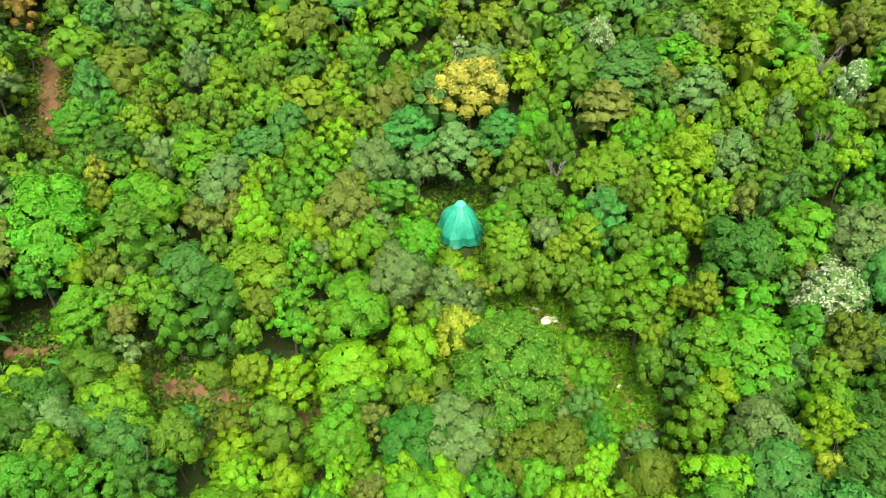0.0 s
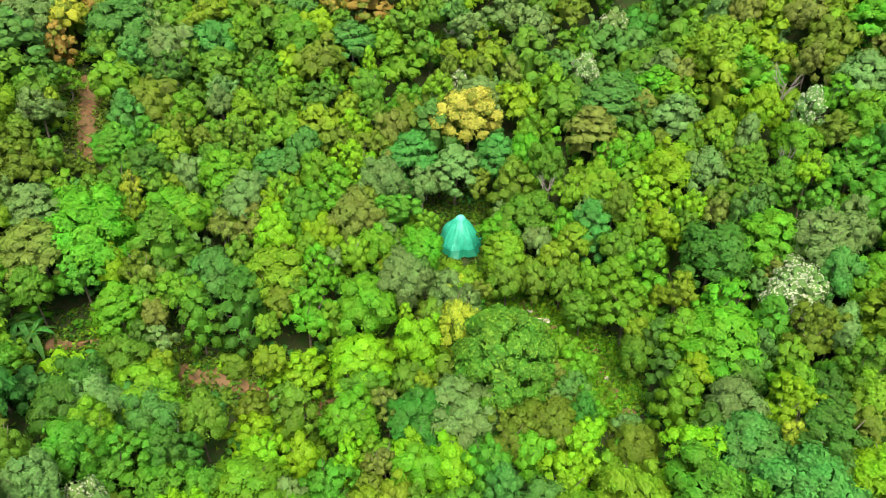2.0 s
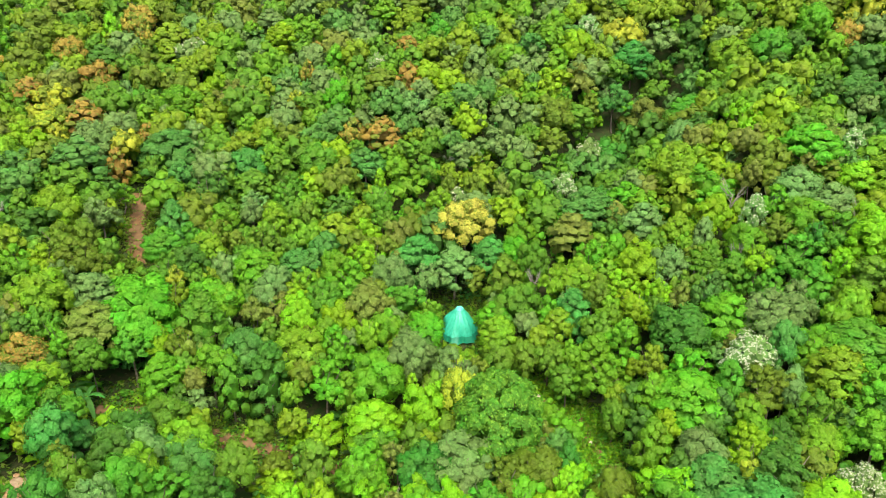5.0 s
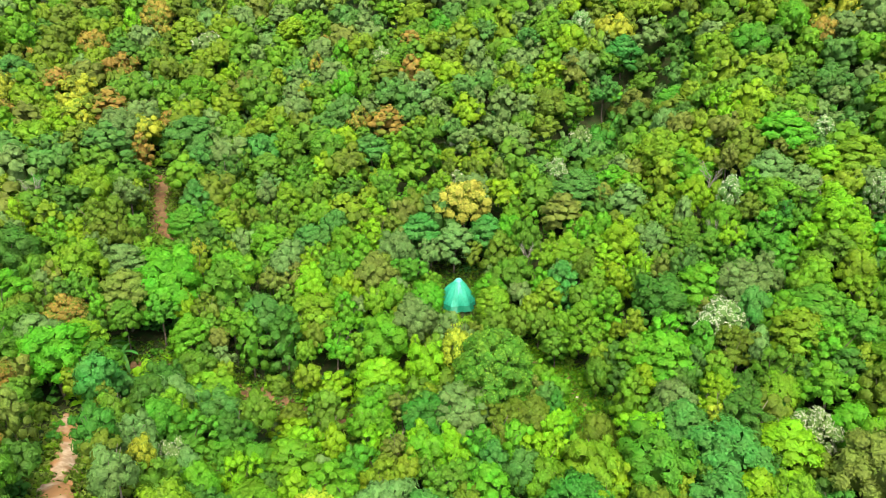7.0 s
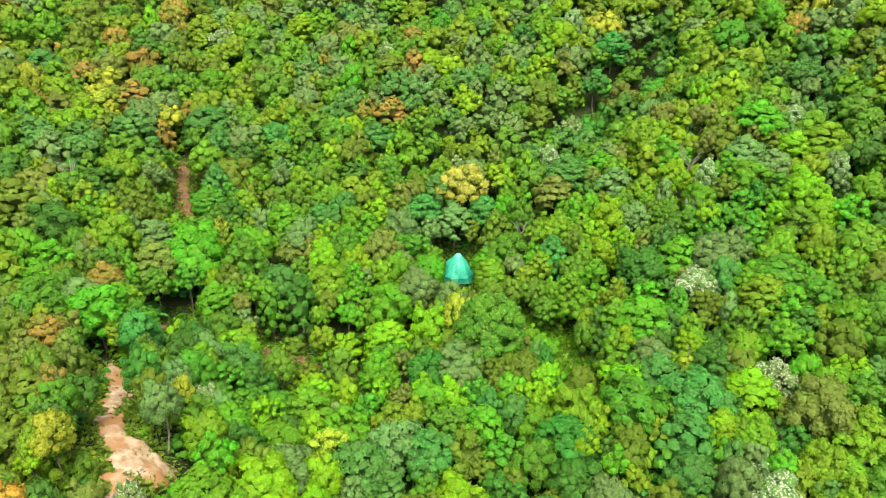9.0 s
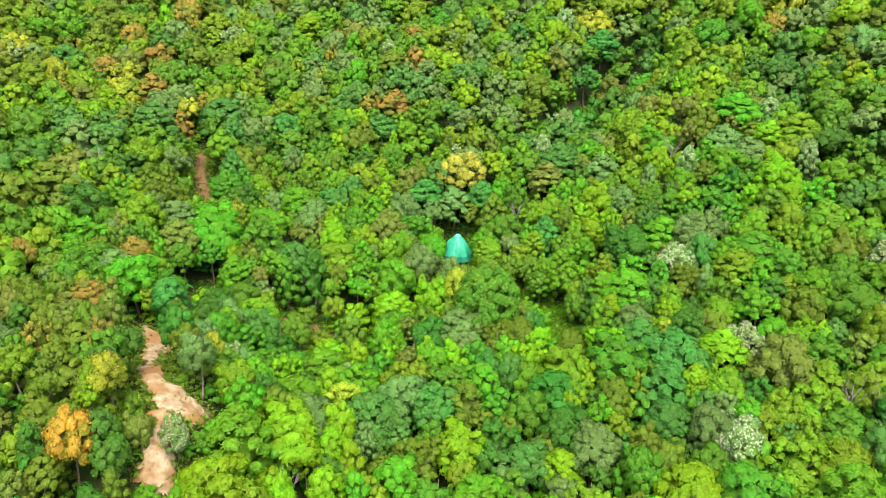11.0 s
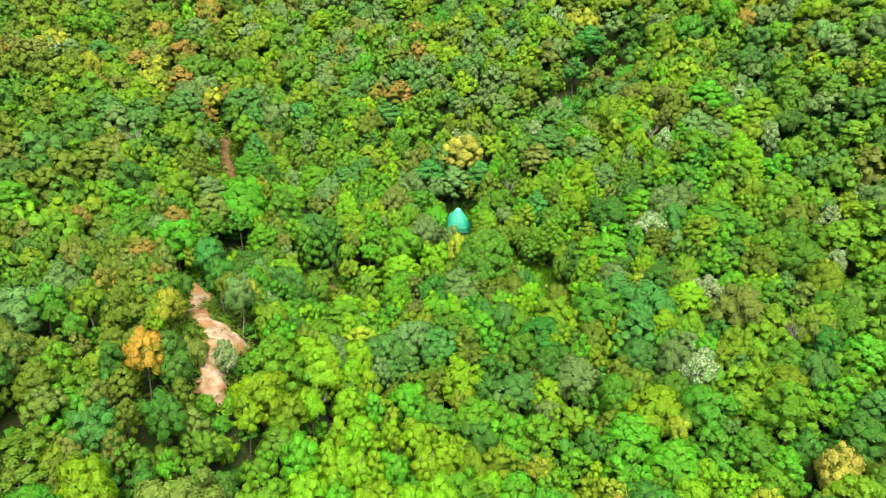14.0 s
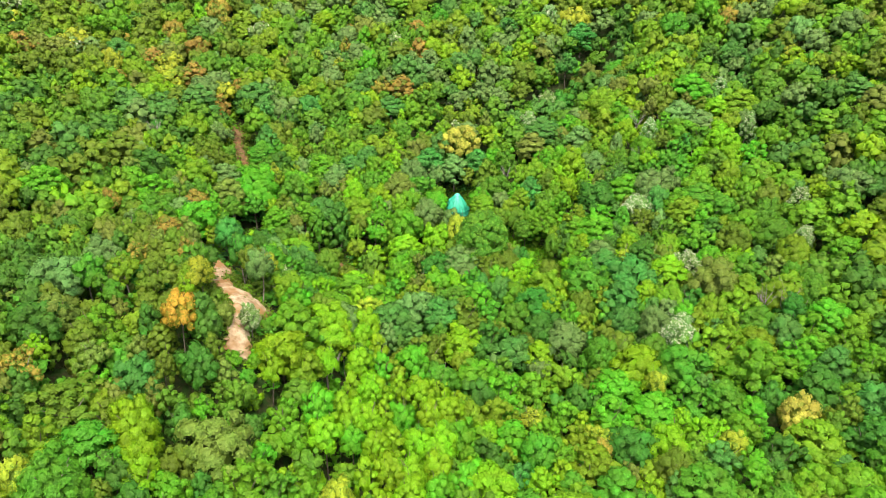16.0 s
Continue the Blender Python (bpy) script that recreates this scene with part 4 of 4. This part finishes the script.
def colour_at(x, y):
    if x < -28 and y < -36:
        return draw([("olive", 42), ("moss", 10), ("khaki", 12), ("mid", 22), ("deep", 24), ("yellow", 2)])
    if y < -56 and -26 < x < 2:
        return draw([("mid", 20), ("deep", 8), ("bright", 34), ("lime", 38)])
    if y < -40 and x > 26:
        return draw([("bright", 13), ("mid", 34), ("deep", 26), ("moss", 6), ("teal", 11), ("olive", 8), ("grey", 4)])
    if y < -52:
        return draw([("bright", 24), ("lime", 11), ("mid", 28), ("deep", 17), ("moss", 10), ("teal", 7), ("olive", 5)])
    if in_ravine(x, y):
        # the ravine's shade and haze, put into its leaf colours: deeper and bluer
        return draw([("teal", 30), ("deep", 26), ("grey", 22), ("mid", 18)])
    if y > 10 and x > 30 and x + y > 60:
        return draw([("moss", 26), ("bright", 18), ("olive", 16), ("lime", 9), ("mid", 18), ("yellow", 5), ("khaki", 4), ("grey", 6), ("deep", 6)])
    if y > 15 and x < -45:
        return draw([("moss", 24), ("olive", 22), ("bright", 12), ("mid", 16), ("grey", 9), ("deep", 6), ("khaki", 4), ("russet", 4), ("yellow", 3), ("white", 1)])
    return draw(HAZED_MIX if y > 15 else COMMON)


far_wood, heroes = [], 0
for size in (3.4, 2.9, 2.5, 2.1, 1.8, 1.5, 1.3):
    for _ in range(4600):
        x, y = fill.uniform(-132, 118), fill.uniform(-104, 82)
        if x < -46 - (y + 90) * 0.53 or x > 52 + (y + 80) * 0.42 or y > 82 - 0.22 * abs(x):
            continue
        r = size * fill.uniform(0.88, 1.15)
        beyond = not (-52 < x < 52 and -88 < y < 6)
        if beyond:
            r = max(1.9, r * 0.95)
        if r > 1.95 and x < -27 and -80 < y < -34:
            continue
        if r > 2.2 and -24 < x < 0 and -84 < y < -57:
            continue
        if crowded(x, y, r, near, 0.62 if beyond else 0.58) or hides_open(x, y, r, 8.5):
            continue
        near.setdefault((int(x // 8), int(y // 8)), []).append((x, y, r))
        if -52 < x < 52 and -88 < y < 6 and heroes < 240:
            heroes += 1
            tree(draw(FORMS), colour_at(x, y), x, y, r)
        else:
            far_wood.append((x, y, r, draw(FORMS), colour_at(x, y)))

low_growth = 0
for k in range(6000):
    x, y, r = fill.uniform(-50, 45), fill.uniform(-80, 6), fill.uniform(1.1, 1.7)
    if k < 1200:
        x, y = fill.uniform(-37, -19), fill.uniform(-82, -56)
    if low_growth < 120 and not crowded(x, y, r, near, 0.7) and not hides_open(x, y, r, r * 1.4):
        near.setdefault((int(x // 8), int(y // 8)), []).append((x, y, r))
        tree("shrub", colour_at(x, y), x, y, r)
        low_growth += 1


# the wood goes on to the south and at both sides
for _ in range(8000):
    x, y, r = fill.uniform(-125, 125), fill.uniform(-185, -60), fill.uniform(2.6, 4.2)
    if (y < -100 or x < -48 - (y + 90) * 0.53 or x > 54 + (y + 80) * 0.42) and not crowded(x, y, r, near, 0.66):
        near.setdefault((int(x // 8), int(y // 8)), []).append((x, y, r))
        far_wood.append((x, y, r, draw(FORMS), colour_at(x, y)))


def build_far_wood():
    """The wood on the slopes beyond, all in one."""
    colours = list(LEAF)
    stock = {}
    for s in ("dome", "ragged", "tiers", "tall"):
        for k in range(5):
            stock[s, k] = crown_arrays(200 + k, s, 260, 0.6, share=0.48)
            stock[s, k + 5] = crown_arrays(300 + k, s, 50, 1.2, share=0.22)
    vs, ns, fs, ms, base = [], [], [], [], 0
    rng = np.random.default_rng(9)
    for x, y, r, shape, colour in far_wood:
        v, nv, f, inner = stock[shape, rng.integers(5) + (5 if y < -101 or abs(x) > 100 else 0)]
        a = rng.uniform(0, 2 * math.pi)
        s = r / 3.5
        h = 5.4 + 0.95 * r + rng.uniform(-0.8, 1.0)
        tall = min(1.4 * s, max(s, 0.84 * h / 9.2))
        lift = h - (5.0 if shape == "tall" else 3.4) * tall
        turn = np.array([[math.cos(a), math.sin(a), 0], [-math.sin(a), math.cos(a), 0], [0, 0, 1]])
        vs.append(v @ turn * np.array([s, s, tall]) + np.array([x, y, lift + ground_z(x, y)]))
        ns.append(nv @ turn)
        fs.append(f + base)
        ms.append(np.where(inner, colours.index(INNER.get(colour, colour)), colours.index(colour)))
        base += len(v)
    me = leafy_mesh("far_wood", np.concatenate(vs), np.concatenate(ns), np.concatenate(fs), [LEAF[c] for c in colours], np.concatenate(ms))
    return tagged(new("far_wood", me), "dense mixed green wood covering the far slopes", "forest", kind="stuff")


build_far_wood()


def joined_leaves(name, leaves, colours, label, category):
    """One object of loose leaves; colours: the leaf material of each leaf."""
    names = sorted(set(colours))
    verts, normals = np.concatenate([v for v, _ in leaves]), np.concatenate([n for _, n in leaves])
    me = leafy_mesh(name, verts, normals, np.arange(len(verts)).reshape(-1, 3), [LEAF[c] for c in names], np.array([names.index(c) for c in colours]))
    return tagged(new(name, me), label, category, kind="stuff")


def build_undergrowth():
    """Bushes and young trees that close the gaps between the crowns."""
    rng = np.random.default_rng(12)
    stock = [crown_arrays(400 + k, "dome" if k % 2 else "ragged", 120, 0.62, share=0.28) for k in range(8)]
    names = list(LEAF)
    vs, ns, fs, ms, base, low = [], [], [], [], 0, {}
    for _ in range(10500):
        x, y = rng.uniform(-110, 95), rng.uniform(-95, 52)
        if x < -46 - (y + 90) * 0.5 or x > 50 + (y + 80) * 0.4 or y > 76 - 0.22 * abs(x):
            continue
        r = rng.uniform(1.1, 2.0)
        h = r * rng.uniform(2.0, 3.7)
        bare = min(math.hypot(x - px, y - py) - w for (px, py, w), _ in OPEN)
        if bare < 0.3 * r or crowded(x, y, 0.2, near, 0.5) or crowded(x, y, r, low, 0.8):
            continue
        if bare < 6:
            h = min(h, 0.5 + bare * 0.4)
            r = min(r, 0.5 + bare * 0.35)
        low.setdefault((int(x // 8), int(y // 8)), []).append((x, y, r))
        v, nv, f, inner = stock[rng.integers(len(stock))]
        a, s = rng.uniform(0, 2 * math.pi), r / 3.2
        turn = np.array([[math.cos(a), math.sin(a), 0], [-math.sin(a), math.cos(a), 0], [0, 0, 1]])
        tall = max(s * 0.6, h / 2 / 3.2)
        vs.append(v @ turn * np.array([s, s, tall]) + np.array([x, y, ground_z(x, y) + h - 3.2 * tall]))
        ns.append(nv @ turn)
        fs.append(f + base)
        ms.append(np.full(len(f), names.index(colour_at(x, y))))
        base += len(v)
    me = leafy_mesh("undergrowth", np.concatenate(vs), np.concatenate(ns), np.concatenate(fs), [LEAF[c] for c in names], np.concatenate(ms))
    return tagged(new("undergrowth", me), "tangled green undergrowth filling the gaps between trees", "undergrowth", kind="stuff")


build_undergrowth()


def build_ground_cover():
    """Low herbs and dry brush on the banks of the tracks."""
    rng = np.random.default_rng(17)
    places, colours = [], []
    banks = dict(TRACKS, clearing=[(-3.0, 1.5, 1.2), (-3.4, -2.0, 1.2), (-1.5, -4.6, 0.8), (1.5, -4.8, 0.8), (3.4, -2.0, 1.0), (2.5, 3.5, 1.0), (-2.0, 3.6, 1.0)])
    for key in banks:
        dry = key in ("road", "spur", "scar")
        for x, y, w in along(banks[key], 0.5):
            for _ in range(110):
                a = rng.uniform(0, 2 * math.pi)
                d = w * (0.75 if rng.random() < 0.93 else 0.3) + abs(rng.normal(0, 2.6))
                px, py = x + math.cos(a) * d, y + math.sin(a) * d
                if min(math.hypot(px - ox, py - oy) - ow * 0.55 for (ox, oy, ow), _ in OPEN) < 0 and rng.random() < 0.9:
                    continue
                places.append((px, py, ground_z(px, py) + rng.uniform(0.05, 0.45)))
                colours.append(str(rng.choice(["khaki", "olive", "olive", "moss", "khaki"] if dry else ["bright", "lime", "moss", "mid", "olive"] if key == "gully" else ["olive", "mid", "deep", "moss", "khaki"])))
    places = np.array(places)
    up = unit(rng.normal(0, 0.6, places.shape) + np.array([0, 0, 1.0]))
    return joined_leaves("ground_cover", [leaf_tris(rng, places, up + np.array([0, 0, 0.3]), up, 0.4)], colours, "low herbs and dry brush beside the tracks", "undergrowth")


build_ground_cover()

# ---- the covered frame in the clearing ----
def cloth_material(name, rgb, light):
    m, nt, out = base_material(name)
    geo = nt.nodes.new("ShaderNodeNewGeometry")
    n = nt.nodes.new("ShaderNodeTexNoise")
    n.inputs["Scale"].default_value = 2.2
    stretch = nt.nodes.new("ShaderNodeMapping")
    stretch.inputs["Scale"].default_value = (1.6, 1.6, 0.12)
    nt.links.new(geo.outputs["Position"], stretch.inputs["Vector"])
    nt.links.new(stretch.outputs[0], n.inputs["Vector"])
    mix = nt.nodes.new("ShaderNodeMix")
    mix.data_type = "RGBA"
    mix.inputs[6].default_value, mix.inputs[7].default_value = (*rgb, 1), (*light, 1)
    nt.links.new(n.outputs[0], mix.inputs[0])
    bsdf = nt.nodes.new("ShaderNodeBsdfPrincipled")
    bsdf.inputs["Roughness"].default_value = 0.45
    nt.links.new(mix.outputs[2], bsdf.inputs["Base Color"])
    trans = nt.nodes.new("ShaderNodeBsdfTranslucent")
    nt.links.new(mix.outputs[2], trans.inputs["Color"])
    ms = nt.nodes.new("ShaderNodeMixShader")
    ms.inputs[0].default_value = 0.25
    nt.links.new(bsdf.outputs[0], ms.inputs[1])
    nt.links.new(trans.outputs[0], ms.inputs[2])
    nt.links.new(ms.outputs[0], out.inputs[0])
    return m


CLOTH = cloth_material("turquoise_netting", (0.004, 0.24, 0.13), (0.06, 0.58, 0.36))
SKIRT = cloth_material("dark_turquoise_netting", (0.006, 0.17, 0.085), (0.012, 0.28, 0.15))
CAP = cloth_material("pale_turquoise_netting", (0.06, 0.50, 0.36), (0.16, 0.66, 0.50))


def build_cover(x, y, z, turn):
    ob = new("draped_cover")
    ob.matrix_basis = pose(x, y, z, 0, 0, turn) @ Matrix.Diagonal((1.02, 1.1, 0.92, 1))
    profile = [(0.0, 2.8), (0.5, 2.55), (1.1, 2.32), (1.9, 1.98), (2.7, 1.6), (3.3, 1.22), (3.75, 0.86), (4.05, 0.62), (4.3, 0.48), (4.5, 0.34), (4.6, 0.12)]

    def radius(h):
        for (h0, r0), (h1, r1) in zip(profile, profile[1:]):
            if h <= h1:
                return r0 + (r1 - r0) * (h - h0) / (h1 - h0)
        return 0.1

    def sheet(name, low, high, rings, material, push, label):
        bm = bmesh.new()
        seg = 96
        rows = []
        for k in range(rings + 1):
            h = low + (high - low) * k / rings
            row = []
            for i in range(seg):
                a = 2 * math.pi * i / seg
                loose = max(0.0, 1 - h / 4.2)
                crease = abs(math.sin(a * 6.5 + 1.7 * math.sin(a * 2) + 0.5 * math.sin(h)))
                fold = 0.06 * (0.6 + 0.6 * math.sin(a * 3 + 2)) * (crease ** 0.6 - 0.6) * min(1.0, (4.6 - h) / 2.5) + 0.03 * math.sin(a * 19 + 1.2 * math.sin(a * 3 + 1)) + 0.12 * noise.noise(Vector((math.cos(a) * 2, math.sin(a) * 2, h * 0.5)))
                side = 0.2 * math.exp(-((a - math.pi) / 0.5) ** 2) * math.exp(-((h - 2.9) / 0.9) ** 2)
                r = radius(h) * (1 + fold * (0.35 + loose)) + side * 2.2 + push
                dip = 0.12 * math.sin(a * 5) * (1 - k / rings) if low == 0 else 0.0
                row.append(bm.verts.new((math.cos(a) * r, math.sin(a) * r * 0.92, max(0.02, h + dip))))
            rows.append(row)
        for r0, r1 in zip(rows, rows[1:]):
            for i in range(seg):
                bm.faces.new((r0[i], r0[(i + 1) % seg], r1[(i + 1) % seg], r1[i])).smooth = True
        if high > 4.5:
            bm.faces.new(rows[-1])
        return part(name, bm, material, ob, label)

    sheet("drape", 0.95, 4.28, 30, CLOTH, 0.0, "turquoise netting falling in folds")
    sheet("skirt", 0.0, 1.35, 12, SKIRT, -0.07, "darker turquoise hem trailing on the ground")
    sheet("cap", 4.2, 4.6, 8, CAP, 0.02, "pale rounded top of the netting")
    # a pole under the cloth, from the ground to its tip
    bm = bmesh.new()
    bmesh.ops.create_cone(bm, segments=10, radius1=0.06, radius2=0.05, depth=4.5, cap_ends=True, matrix=Matrix.Translation((0, 0, 2.25)))
    part("pole", bm, BARK, ob)
    return tagged(ob, "turquoise netting draped over a tall pointed frame in a clearing", "tarpaulin cover")


build_cover(0.1, -0.2, ground_z(0.1, -1.5), 0)


# ---- stones and grass in the gully ----
def boulder(x, y, r, seed):
    rng = random.Random(seed)
    bm = bmesh.new()
    bmesh.ops.create_icosphere(bm, subdivisions=2, radius=1)
    for v in bm.verts:
        n = noise.noise(v.co * 1.3 + Vector((seed * 3.1, 0, 0)))
        v.co *= 1 + 0.45 * n
        v.co.x *= r * 1.4
        v.co.y *= r
        v.co.z *= r * 0.35
    me = bpy.data.meshes.new("rock")
    bm.to_mesh(me)
    bm.free()
    me.materials.append(STONE)
    ob = new("rock", me)
    ob.matrix_basis = pose(x, y, ground_z(x, y) + r * 0.2, 0, 0, rng.uniform(0, 360))
    return tagged(ob, "pale weathered rock lying in the gully path", "rock", "rocks in the gully")


gully = TRACKS["gully"]
stones = random.Random(21)
for k, (i, off, r) in enumerate([(1, 0.2, 0.45), (1, -0.5, 0.35), (2, 0.3, 0.5), (2, -0.5, 0.4), (2, 0.9, 0.3), (3, -0.1, 0.75), (3, 0.6, 0.55), (3, -0.8, 0.4), (4, 0.4, 0.5), (5, -0.3, 0.4), (6, 0.5, 0.5)]):
    boulder(gully[i][0] + off, gully[i][1] + stones.uniform(-0.6, 0.6), r * 0.8, k)


def road_stone(x, y, r, seed):
    ob = boulder(x, y, r, seed)
    ob.location.z += 0.33
    ob.data.materials[0] = PALE_DIRT
    return tagged(ob, "small pale stone lying on the dirt road", "rock", "stones on the road")


for k, (x, y, w) in enumerate(along(TRACKS["road"], 1.6) + along(TRACKS["spur"], 1.2)):
    a = stones.uniform(0, 6.28)
    road_stone(x + math.cos(a) * w * 0.8, y + math.sin(a) * w * 0.8, stones.uniform(0.12, 0.3), k + 40)


def build_grass():
    rng = np.random.default_rng(31)
    blocks, n = [], 0
    for x, y, w in along(gully, 0.25):
        for _ in range(110):
            s = rng.choice([-1, 1]) * abs(rng.normal(1.0, 0.6)) * w * 1.2
            px, py = x + s * 0.75 + rng.normal(0, 0.3), y + s * 0.55 + rng.normal(0, 0.3)
            up = unit(np.array([[rng.normal(0, 0.5), rng.normal(0, 0.5), 1.0]]))
            blocks.append(leaf_tris(rng, np.array([[px, py, ground_z(px, py) + 0.2]]), up, up, 0.4))
            n += 1
    return joined_leaves("grass", blocks, ["bright" if i % 3 else "lime" for i in range(n)], "bright green grass along the gully path", "grass")


build_grass()
